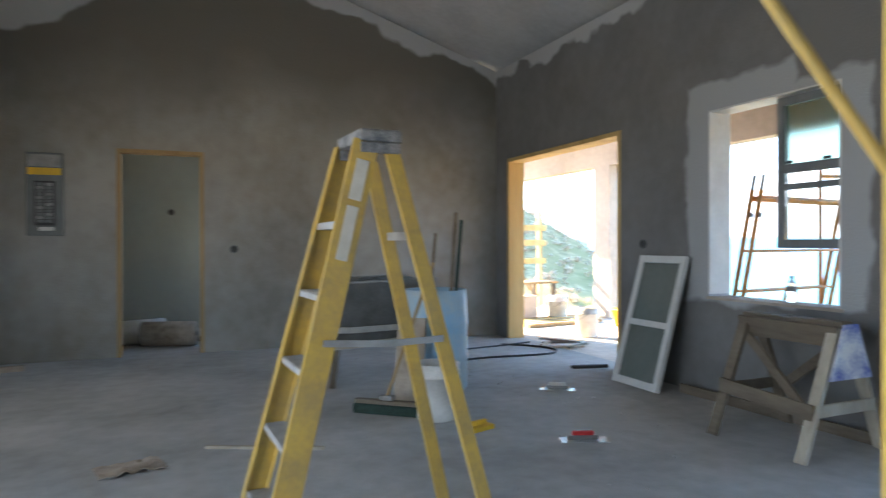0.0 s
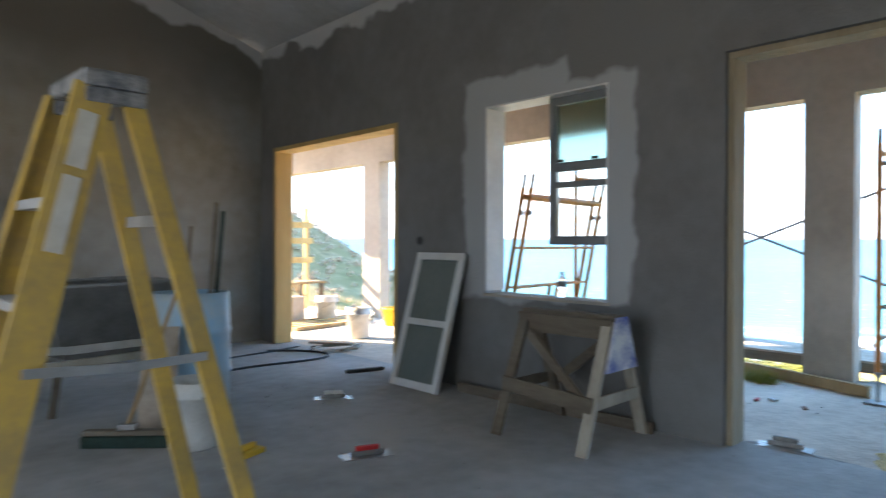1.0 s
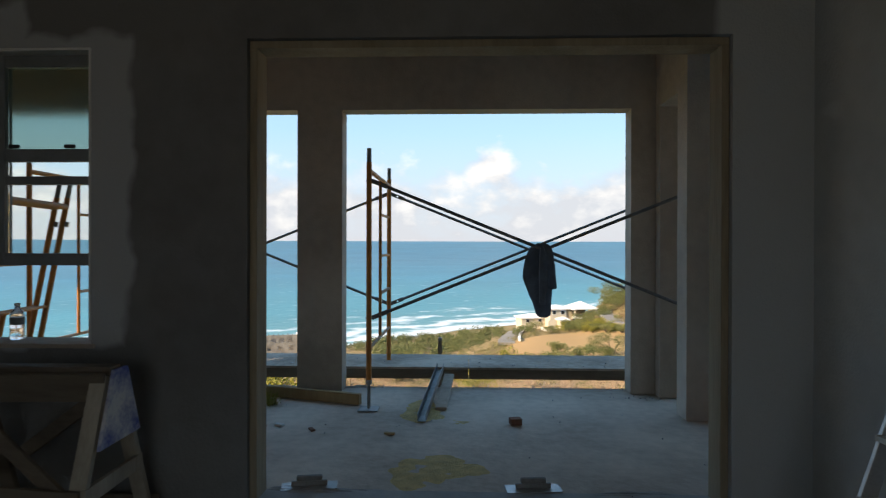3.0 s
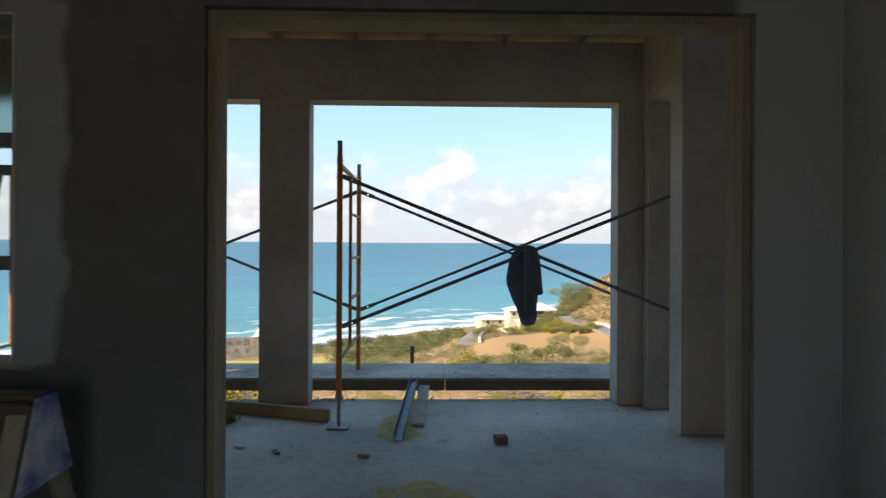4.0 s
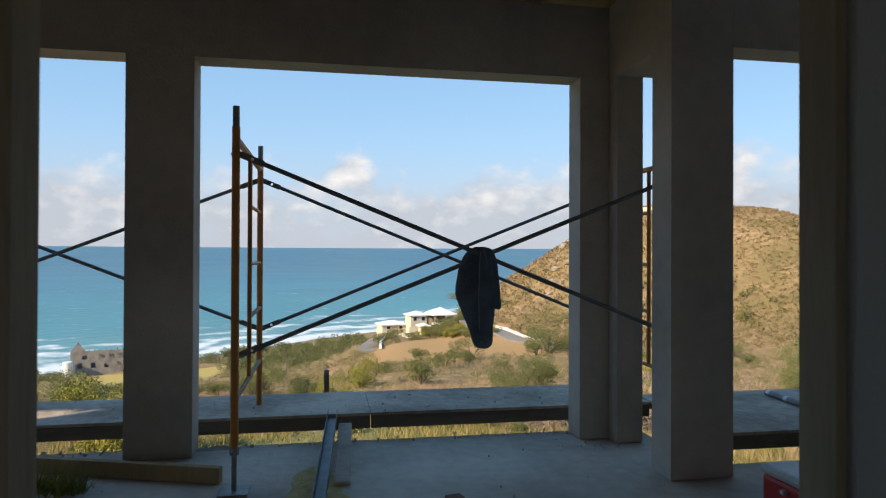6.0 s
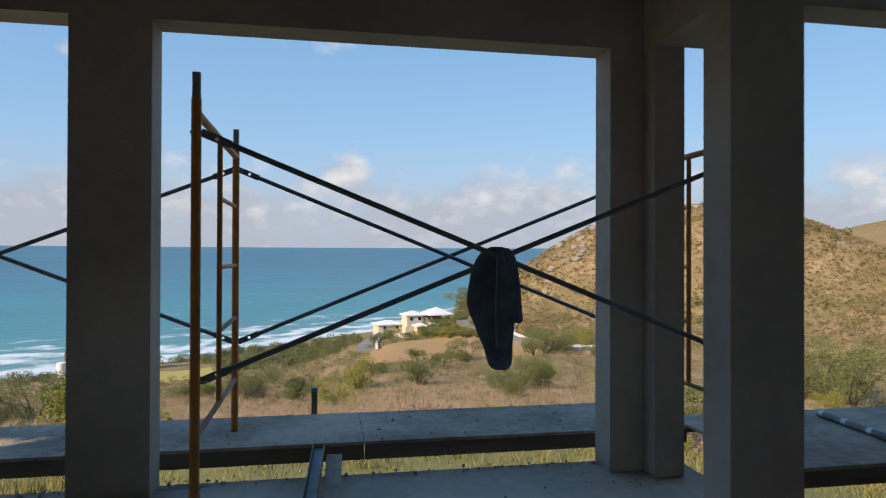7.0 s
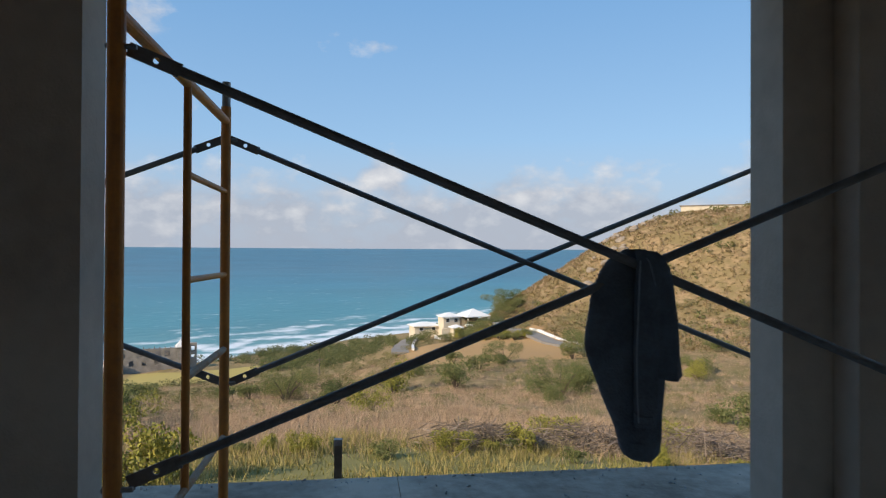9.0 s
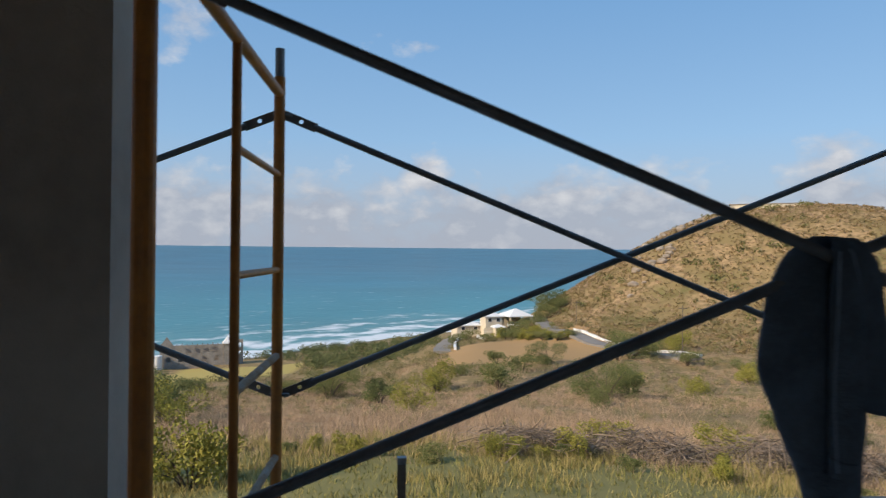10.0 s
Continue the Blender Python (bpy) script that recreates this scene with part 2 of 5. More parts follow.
SASH = material("grey sash aluminium", (0.22, 0.235, 0.25), 0.5, 0.2, second=(0.15, 0.16, 0.165), scale=9)


def glass(name, tint, rough=0.02):
    m = bpy.data.materials.new(name)
    m.use_nodes = True
    n, l = m.node_tree.nodes, m.node_tree.links
    b = n["Principled BSDF"]
    b.inputs["Base Color"].default_value = (*tint, 1)
    b.inputs["Roughness"].default_value, b.inputs["Transmission Weight"].default_value, b.inputs["IOR"].default_value = rough, 1.0, 1.45
    return m


# dark green tint covers both stain and green reflection of the upper pane
PANE_GREEN = glass("dirty green reflecting glass", (0.30, 0.40, 0.33), 0.12)
PANE = glass("window glass", (0.86, 0.92, 0.88))
BOTTLE_GLASS = glass("clear bottle plastic", (0.92, 0.95, 0.97), 0.05)
SCREEN = material("dusty dark screen pane", (0.13, 0.16, 0.15), 0.35, second=(0.20, 0.21, 0.20), scale=3, spec=0.5)
WOOD_PALE = material("pale wood and lit sawhorse legs", (0.46, 0.42, 0.35), 0.85, second=(0.28, 0.24, 0.19), scale=6, mix=0.8, bump=0.2, stretch=(1, 1, 0.2))
WOOD_DUSTY = material("dusty grey brown door lining", (0.36, 0.30, 0.215), 0.85, second=(0.23, 0.185, 0.125), scale=6, mix=0.85, bump=0.2, stretch=(1, 1, 0.12))
TREAD = material("scuffed grey tread", (0.42, 0.42, 0.42), 0.6, second=(0.26, 0.26, 0.26), scale=14, mix=0.8)

# ---- builders ----
def mesh_of(name, bm, mat, smooth=False):
    me = bpy.data.meshes.new(name)
    bm.normal_update()
    bm.to_mesh(me)
    bm.free()
    me.materials.append(mat)
    if smooth:
        for p in me.polygons:
            p.use_smooth = True
    return me


def part(name, bm, mat, parent=None, label="", smooth=False):
    ob = new(name, mesh_of(name, bm, mat, smooth))
    if parent is not None:
        ob.parent = parent
    if label:
        tagged(ob, label)
    return ob


def thing(name, label, category, group="", at=(0, 0, 0), rz=0.0):
    e = new(name)
    e.empty_display_size = 0.1
    e.matrix_world = pose(*at, 0, 0, rz)
    return tagged(e, label, category, group)


def structure(name, bm, mat, label, category="wall", smooth=False):
    return tagged(part(name, bm, mat, smooth=smooth), label, category, kind="structure")


def add_box(bm, lo, hi, bevel=0.0, turn=None):
    c = [(a + b) / 2 for a, b in zip(lo, hi)]
    d = [abs(b - a) for a, b in zip(lo, hi)]
    m = Matrix.Translation(c) @ Matrix.Diagonal((*d, 1))
    if turn is not None:
        m = turn @ m
    r = bmesh.ops.create_cube(bm, size=1.0, matrix=m)
    if bevel:
        edges = list({e for v in r["verts"] for e in v.link_edges})
        bmesh.ops.bevel(bm, geom=edges, offset=bevel, segments=2, affect="EDGES", profile=0.6)
    return bm


def boxed(lo, hi, bevel=0.004):
    return add_box(bmesh.new(), lo, hi, bevel)


def add_tube(bm, a, b, r, seg=12, r2=None):
    a, b = Vector(a), Vector(b)
    q = (b - a).to_track_quat("Z", "Y").to_matrix().to_4x4()
    m = Matrix.Translation((a + b) / 2) @ q
    bmesh.ops.create_cone(bm, cap_ends=True, segments=seg, radius1=r, radius2=r if r2 is None else r2, depth=(b - a).length, matrix=m)
    return bm


def tube(a, b, r, seg=12, r2=None):
    return add_tube(bmesh.new(), a, b, r, seg, r2)


def beam(a, b, w, h, bevel=0.004, up=(0, 0, 1)):
    """A board from a to b, w across and h along up."""
    a, b = Vector(a), Vector(b)
    z = (b - a).normalized()
    x = z.cross(Vector(up)).normalized()
    y = z.cross(x)
    rot = Matrix((x, y, z)).transposed().to_4x4()
    n = (b - a).length
    return add_box(bmesh.new(), (-w / 2, -h / 2, -n / 2), (w / 2, h / 2, n / 2), bevel, Matrix.Translation((a + b) / 2) @ rot)


def lathe(profile, seg=28):
    """A turned body from (radius, height) pairs."""
    bm = bmesh.new()
    rings = []
    for r, z in profile:
        rings.append([bm.verts.new((r * math.cos(2 * math.pi * i / seg), r * math.sin(2 * math.pi * i / seg), z)) for i in range(seg)])
    for a, b in zip(rings, rings[1:]):
        for i in range(seg):
            j = (i + 1) % seg
            bm.faces.new((a[i], a[j], b[j], b[i]))
    bm.faces.new(list(reversed(rings[0])))
    bm.faces.new(rings[-1])
    return bm


def wall(axis, at, thick, u0, u1, z0, z1, holes, step=0.6):
    """A wall of real thickness with openings through it: axis is the normal ('x' or 'y'), at its inner face."""
    us = sorted({u0, u1, *[h[i] for h in holes for i in (0, 1)]})
    zs = sorted({z0, z1, *[h[i] for h in holes for i in (2, 3)]})
    bm = bmesh.new()
    cache = {}

    def v(w, u, z):
        key = (w, u, z)
        if key not in cache:
            d = at + w * thick
            cache[key] = bm.verts.new((d, u, z) if axis == "x" else (u, d, z))
        return cache[key]

    def solid(i, j):
        if not (0 <= i < len(us) - 1 and 0 <= j < len(zs) - 1):
            return False
        cu, cz = (us[i] + us[i + 1]) / 2, (zs[j] + zs[j + 1]) / 2
        return not any(h[0] < cu < h[1] and h[2] < cz < h[3] for h in holes)

    for i in range(len(us) - 1):
        for j in range(len(zs) - 1):
            if not solid(i, j):
                continue
            a, b, c, d = us[i], us[i + 1], zs[j], zs[j + 1]
            for w in (0, 1):
                bm.faces.new((v(w, a, c), v(w, b, c), v(w, b, d), v(w, a, d)))
            for di, dj, e in ((-1, 0, ((a, c), (a, d))), (1, 0, ((b, c), (b, d))), (0, -1, ((a, c), (b, c))), (0, 1, ((a, d), (b, d)))):
                if not solid(i + di, j + dj):
                    (ua, za), (ub, zb) = e
                    bm.faces.new((v(0, ua, za), v(0, ub, zb), v(1, ub, zb), v(1, ua, za)))
    bmesh.ops.recalc_face_normals(bm, faces=bm.faces)
    return bm


# ---- the setting ----
EAST, NORTH, SOUTH, WEST = 3.84, 7.79, -0.28, -2.04
RIDGE, EAVE, TOP = 0.9, 3.35, 4.32
HEAD = 2.21
bm = boxed((WEST - 0.2, SOUTH - 0.2, -0.25), (4.04, NORTH + 2.4, 0.0), 0)
structure("floor", bm, CONCRETE, "dusty bare concrete floor of the unfinished room", "floor")
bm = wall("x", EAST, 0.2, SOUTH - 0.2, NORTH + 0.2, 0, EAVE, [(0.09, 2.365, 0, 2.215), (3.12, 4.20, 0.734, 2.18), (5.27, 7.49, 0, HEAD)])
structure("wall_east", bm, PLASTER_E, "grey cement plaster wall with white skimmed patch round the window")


def gable(y, thick, holes, mat, name, label):
    bm = wall("y", y, thick, WEST - 0.2, EAST, 0, EAVE, holes)
    for w in (0, thick):
        pts = [bm.verts.new((x, y + w, z)) for x, z in ((WEST - 0.2, EAVE), (EAST, EAVE), (RIDGE, TOP))]
        bm.faces.new(pts)
    return structure(name, bm, mat, label)


gable(NORTH, 0.2, [(-0.51, 0.335, 0, 2.15)], PLASTER_N, "wall_north", "stained grey brown cement plaster gable wall, darker towards the top")
gable(SOUTH - 0.2, 0.2, [], PLASTER_PALE, "wall_south", "skimmed plaster wall made paler for the light on it")
# unseen wall; its second opening is invented to light the room
bm = wall("x", WEST - 0.2, 0.2, SOUTH - 0.2, NORTH + 0.2, 0, EAVE, [(0.6, 2.6, 0, 2.2), (4.8, 6.0, 0.9, 2.1)])
structure("wall_west", bm, PLASTER, "plain grey cement plaster wall with two unseen openings that admit light")
bm = bmesh.new()
for xa, xb in ((WEST - 0.25, RIDGE), (4.08, RIDGE)):
    za = EAVE - 0.02
    p = [(xa, SOUTH - 0.3, za), (xb, SOUTH - 0.3, TOP), (xb, NORTH + 0.3, TOP), (xa, NORTH + 0.3, za)]
    lower = [bm.verts.new(q) for q in p]
    upper = [bm.verts.new((q[0], q[1], q[2] + 0.15)) for q in p]
    bm.faces.new(lower); bm.faces.new(list(reversed(upper)))
    for i in range(4):
        bm.faces.new((lower[i], lower[(i + 1) % 4], upper[(i + 1) % 4], upper[i]))
bmesh.ops.recalc_face_normals(bm, faces=bm.faces)
structure("ceiling", bm, WHITE_COAT, "vaulted ceiling with a rough white coat", "ceiling")

# unseen slabs and end wall, added to keep sun out of the west openings
bm = boxed((-6.2, SOUTH - 0.2, 2.75), (WEST - 0.2, 9.8, 2.9), 0)
structure("sun_block_roof", bm, ROOF_WOOD, "unseen roof added to keep the sun out of the west openings", "roof")
bm = boxed((-6.2, NORTH + 0.9, -0.2), (WEST - 0.2, NORTH + 1.0, 2.75), 0)
structure("sun_block_end", bm, PLASTER, "unseen end wall added to keep the sun out of the west openings")
bm = boxed((-6.2, SOUTH - 0.2, -0.2), (WEST - 0.2, NORTH + 1.0, 0.0), 0)
structure("added_floor_west", bm, CONCRETE, "unseen concrete slab added outside the west openings", "floor")

# the small room behind the doorway
bm = boxed((-1.4, NORTH + 2.2, 0), (1.5, NORTH + 2.4, 2.7), 0)
structure("wall_store_back", bm, GREENISH, "grey green wall of the small back room")
bm = wall("x", -1.5, 0.1, NORTH + 0.2, NORTH + 2.4, 0, 2.7, [])
structure("wall_store_west", bm, GREENISH, "grey green wall of the small back room")
bm = wall("x", 1.5, 0.1, NORTH + 0.2, NORTH + 2.4, 0, 2.7, [(NORTH + 0.7, NORTH + 1.9, 0.6, 2.2)])
structure("wall_store_east", bm, GREENISH, "grey green wall of the small back room")
bm = boxed((-1.5, NORTH + 0.2, 2.7), (1.6, NORTH + 2.4, 2.8), 0)
structure("ceiling_store", bm, WHITE_COAT, "plain ceiling of the small back room", "ceiling")

# timber linings of the openings
def lining(name, label, x0, x1, ya, yb, ztop, mat, w=0.045):
    t = tagged(new(name), label, "door frame", kind="structure")
    part("jamb", boxed((x0, ya, 0), (x1, ya + w, ztop - w)), mat, t)
    part("jamb", boxed((x0, yb - w, 0), (x1, yb, ztop - w)), mat, t)
    part("header", boxed((x0, ya, ztop - w), (x1, yb, ztop)), mat, t)
    return t


lining("door_frame_1", "raw timber lining of the wide terrace opening", 3.875, 4.03, 0.092, 2.363, 2.213, WOOD_DUSTY, 0.036)
lining("door_frame_2", "yellow pine lining of the far terrace opening", 3.835, 4.05, 5.273, 7.487, 2.207, WOOD_Y)
t = tagged(new("door_frame_3"), "raw timber lining of the inner doorway", "door frame", kind="structure")
part("jamb", boxed((-0.508, NORTH - 0.01, 0), (-0.47, NORTH + 0.15, 2.11)), WOOD, t)
part("jamb", boxed((0.295, NORTH - 0.01, 0), (0.333, NORTH + 0.15, 2.11)), WOOD, t)
part("header", boxed((-0.508, NORTH - 0.01, 2.11), (0.333, NORTH + 0.15, 2.148)), WOOD, t)

t = tagged(new("window_1"), "white skimmed reveals of the window opening", "window", kind="structure")
part("reveal", boxed((3.836, 4.188, 0.775), (4.045, 4.1985, 2.178), 0.002), WHITE_PAINT, t)
part("reveal", boxed((3.836, 3.1215, 0.775), (4.045, 3.132, 2.178), 0.002), WHITE_PAINT, t)
part("soffit", boxed((3.836, 3.133, 2.166), (4.045, 4.187, 2.178), 0.002), WHITE_PAINT, t)
part("window_sill", boxed((3.83, 3.10, 0.735), (4.06, 4.22, 0.757), 0.006), COLUMN, t)

# the covered terrace
OUTER, INNER = 6.48, 6.28
bm = boxed((4.04, -4.0, -0.22), (5.66, -0.55, -0.004), 0)
add_box(bm, (4.04, -0.55, -0.22), (6.50, 12.8, -0.004))
structure("terrace_floor", bm, TERRACE, "rough dusty concrete terrace slab", "floor")
LINTEL, BEAM_TOP = 2.385, 2.86
bm = wall("x", INNER, OUTER - INNER, -0.43, 12.8, 0, BEAM_TOP, [(-0.05, 2.376, 0, LINTEL), (2.76, 6.53, 0, LINTEL), (6.85, 8.72, 0, LINTEL), (9.14, 12.4, 0, LINTEL)])
structure("wall_terrace_front", bm, COLUMN, "grey rendered terrace beam on square columns")
bm = boxed((6.15, -0.43, 0), (6.277, -0.25, BEAM_TOP), 0.006)
structure("pier_terrace_corner", bm, COLUMN, "grey rendered corner pier of the terrace", "column")
bm = wall("y", -0.605, 0.37, 5.45, 6.148, 0, BEAM_TOP, [(5.66, 6.148, 0, 2.37)])
structure("wall_terrace_return", bm, COLUMN, "grey rendered return column and beam of the terrace", "column")
bm = wall("x", 5.45, 0.2, -4.0, -0.607, 0, BEAM_TOP, [(-3.4, -0.607, 0, 2.36)])
structure("wall_terrace_south", bm, COLUMN, "grey rendered beam of the recessed terrace bay")
bm = wall("x", 4.041, 0.02, -4.0, SOUTH - 0.21, 0, 3.2, [])
structure("wall_house_south", bm, COLUMN, "grey outer wall of the house")
bm = boxed((4.04, -4.2, 0), (5.62, -4.0, 3.0), 0)
structure("wall_terrace_end", bm, COLUMN, "grey end wall of the terrace")

roof = tagged(new("terrace_roof"), "open timber rafters and boards over the terrace", "roof", kind="structure")
for i in range(22):
    y = -0.35 + i * 0.6
    part("rafter", beam((6.58, y, 2.865), (4.06, y, 3.32), 0.05, 0.14, 0.003), ROOF_WOOD, roof)
part("hip_rafter", beam((6.5, -0.62, 2.88), (4.3, 1.3, 3.3), 0.05, 0.14, 0.003), ROOF_WOOD, roof)
bm = bmesh.new()
a = [bm.verts.new(p) for p in ((6.62, -4.2, 2.95), (6.62, 12.9, 2.95), (3.95, 12.9, 3.43), (3.95, -4.2, 3.43))]
f = bm.faces.new(a)
r = bmesh.ops.extrude_face_region(bm, geom=[f])
bmesh.ops.translate(bm, vec=(0, 0, 0.05), verts=[v for v in r["geom"] if isinstance(v, bmesh.types.BMVert)])
bmesh.ops.recalc_face_normals(bm, faces=bm.faces)
part("boarding", bm, ROOF_WOOD, roof)

# ---- outdoors ----
SEA = -40.0


def smooth01(t):
    t = np.clip(t, 0, 1)
    return t * t * (3 - 2 * t)


def shore_distance(az):
    """Metres from the house to the waterline, by bearing in degrees from east, north positive."""
    return np.interp(az, [-60, -28, -20, -14, -10, -6, 0, 6, 12, 20, 42, 47, 52, 90], [900, 760, 620, 470, 375, 345, 320, 290, 266, 254, 250, 420, 800, 900])


def ripple(x, y, s, seed):
    r = np.random.default_rng(seed)
    v = np.zeros_like(x)
    for k in range(7):
        a = r.uniform(0, 2 * np.pi)
        f = (1.0 + 0.55 * k) / s
        v += np.sin((x * np.cos(a) + y * np.sin(a)) * f * 2 * np.pi + r.uniform(0, 6.3)) / (1 + 0.6 * k)
    return v / 2.5


def height(x, y):
    x, y = np.asarray(x, float), np.asarray(y, float)
    dx, dy = x - 6.0, y - 1.5
    d, az = np.hypot(dx, dy), np.degrees(np.arctan2(dy, dx))
    shore = shore_distance(az)
    far = np.where(d < 100, d, 100 + (d - 100) * 180 / (shore - 100))
    fall = np.interp(far, [0, 6, 12, 20, 40, 70, 100, 130, 200, 260, 280, 310], [-1.9, -2.1, -3.1, -5.0, -9.0, -13.4, -16.6, -19.6, -27.5, -36.5, SEA, SEA - 5])
    steep = np.interp(far, [0, 6, 12, 20, 40, 70, 100, 130, 200, 260, 280, 310], [-1.9, -2.1, -3.1, -5.0, -9.2, -14.6, -20.0, -25.0, -33.0, -37.4, SEA, SEA - 5])
    fall = fall + (steep - fall) * smooth01((az + 7) / 10)
    front = smooth01((np.cos(np.radians(az)) + 0.35) / 0.75)
    z = fall * front + (-0.45) * (1 - front)
    a1 = np.radians(-31.0)
    u, v = dx * np.cos(a1) + dy * np.sin(a1), -dx * np.sin(a1) + dy * np.cos(a1)
    rad = np.abs((u - 215) / np.where(u < 215, 44, 70)) ** 2.4 + np.abs(v / np.where(v > 0, 58, 50)) ** 2.7
    z = z + 34.0 * np.exp(-rad)
    a2 = np.radians(-50)
    u, v = dx * np.cos(a2) + dy * np.sin(a2), -dx * np.sin(a2) + dy * np.cos(a2)
    z = z + 13 * np.exp(-((u - 200) / 60) ** 2 - (v / 42) ** 2) + 84 * np.exp(-((u - 820) / 220) ** 2 - (v / 240) ** 2)
    a3 = np.radians(77)
    u, v = dx * np.cos(a3) + dy * np.sin(a3), -dx * np.sin(a3) + dy * np.cos(a3)
    z = z + 44 * np.exp(-((u - 150) / 60) ** 2 - (v / 62) ** 2)
    bumpy = smooth01((d - 14) / 40) * (z > SEA + 1.5)
    return z + bumpy * (0.5 * ripple(x, y, 38, 3) + 0.22 * ripple(x, y, 11, 4))


def sheet(name, rings, angles, z_of, mat, smooth=True):
    """One polar sheet of ground round the house."""
    R, A = np.meshgrid(rings, angles, indexing="ij")
    X, Y = 6.0 + R * np.cos(A), 1.5 + R * np.sin(A)
    Z = z_of(X, Y, R)
    nr, na = R.shape
    verts = np.stack([X, Y, Z], -1).reshape(-1, 3)
    i, j = np.meshgrid(np.arange(nr - 1), np.arange(na), indexing="ij")
    k = (j + 1) % na
    faces = np.stack([i * na + j, (i + 1) * na + j, (i + 1) * na + k, i * na + k], -1).reshape(-1, 4)
    me = bpy.data.meshes.new(name)
    me.from_pydata(verts.tolist(), [], faces.tolist())
    me.materials.append(mat)
    if smooth:
        me.polygons.foreach_set("use_smooth", [True] * len(me.polygons))
    return new(name, me), X, Y, R


def height_of(n, l, co):
    k = n.new("ShaderNodeSeparateXYZ")
    l.new(co, k.inputs[0])
    return k.outputs[2]


# ground: straw-coloured grass, green close to the house, a bare tan field lower down
GROUND = material("dry grass slope", (0.405, 0.28, 0.16), 1.0, second=(0.29, 0.205, 0.11), scale=0.09, mix=0.9, bump=0.8, bump_scale=1.4, spec=0.1)
overlay(GROUND, (0.15, 0.145, 0.055), lambda n, l, co: calc(n, l, "SUBTRACT", waver(n, l, co, 0.06, 5.0), 0.10), 0.07)
overlay(GROUND, (0.17, 0.13, 0.065), lambda n, l, co: calc(n, l, "SUBTRACT", waver(n, l, co, 0.8, 7.0), 0.045), 0.13)
overlay(GROUND, (0.23, 0.175, 0.085), lambda n, l, co: calc(n, l, "SUBTRACT", waver(n, l, co, 0.22, 6.0), 0.03), 0.10)
overlay(GROUND, (0.225, 0.20, 0.08), box_mask((14.5, 0.0), (7.5, 26.0), 5.0, 0.35, (0, 1)), 1.2)
overlay(GROUND, (0.40, 0.255, 0.125), box_mask((138.0, -25.0), (25.0, 19.0), 14.0, 0.05, (0, 1)), 1.5)
overlay(GROUND, (0.42, 0.335, 0.12), box_mask((190.0, 50.0), (24.0, 19.0), 8.0, 0.06, (0, 1)), 1.5)
overlay(GROUND, (0.20, 0.185, 0.165), lambda n, l, co: calc(n, l, "ADD", calc(n, l, "SUBTRACT", -37.6, height_of(n, l, co)), calc(n, l, "MULTIPLY", waver(n, l, co, 0.2), 1.2)), 0.5)
rings = np.concatenate([[0.5], np.geomspace(3.0, 1500, 170)])
bm_ground, *_ = sheet("ground", rings, np.linspace(0, 2 * np.pi, 420, endpoint=False), lambda x, y, r: height(x, y), GROUND)
tagged(bm_ground, "straw coloured dry grass slope falling to the sea", "ground", kind="structure")

# the sea: shallow turquoise at the beach, deep blue beyond, with breaking surf
WATER = bpy.data.materials.new("sea water")
WATER.use_nodes = True
n, l = WATER.node_tree.nodes, WATER.node_tree.links
b = n["Principled BSDF"]
b.inputs["Roughness"].default_value, b.inputs["Specular IOR Level"].default_value = 0.35, 0.25
off = n.new("ShaderNodeAttribute"); off.attribute_name = "offshore"
tc = n.new("ShaderNodeTexCoord")
depth = n.new("ShaderNodeValToRGB")
depth.color_ramp.elements[0].position, depth.color_ramp.elements[0].color = 0.0, (0.115, 0.28, 0.285, 1)
depth.color_ramp.elements[1].position, depth.color_ramp.elements[1].color = 1.0, (0.026, 0.125, 0.185, 1)
e = depth.color_ramp.elements.new(0.10); e.color = (0.04, 0.21, 0.25, 1)
e = depth.color_ramp.elements.new(0.42); e.color = (0.02, 0.15, 0.215, 1)
l.new(calc(n, l, "MULTIPLY", off.outputs["Fac"], 1 / 1500), depth.inputs["Fac"])
patch = waver(n, l, tc.outputs["Object"], 0.006, 5.0)
shade = n.new("ShaderNodeMixRGB"); shade.blend_type = "MULTIPLY"
shade.inputs["Fac"].default_value = 1.0
tone = calc(n, l, "ADD", calc(n, l, "MULTIPLY", patch, 0.9), 1.0)
l.new(depth.outputs[0], shade.inputs["Color1"]); l.new(tone, shade.inputs["Color2"])
wave = calc(n, l, "ADD", off.outputs["Fac"], calc(n, l, "MULTIPLY", waver(n, l, tc.outputs["Object"], 0.03, 6.0), 75.0))
line = calc(n, l, "SINE", calc(n, l, "MULTIPLY", wave, 0.19))
near = n.new("ShaderNodeMapRange")
near.inputs["From Min"].default_value, near.inputs["From Max"].default_value = 15.0, 135.0
near.inputs["To Min"].default_value, near.inputs["To Max"].default_value = 1.3, -1.3
l.new(wave, near.inputs["Value"])
crest = calc(n, l, "ADD", line, near.outputs[0])
fleck = calc(n, l, "ADD", crest, calc(n, l, "MULTIPLY", waver(n, l, tc.outputs["Object"], 0.11, 8.0), 5.5))
foam = n.new("ShaderNodeMapRange")
foam.inputs["From Min"].default_value, foam.inputs["From Max"].default_value = 0.1, 1.9
l.new(fleck, foam.inputs["Value"])
caps = n.new("ShaderNodeMapRange")
caps.inputs["From Min"].default_value, caps.inputs["From Max"].default_value = 0.27, 0.30
l.new(waver(n, l, tc.outputs["Object"], 0.045, 6.0), caps.inputs["Value"])
allfoam = calc(n, l, "MAXIMUM", foam.outputs[0], calc(n, l, "MULTIPLY", caps.outputs[0], 0.5))
mixer = n.new("ShaderNodeMixRGB")
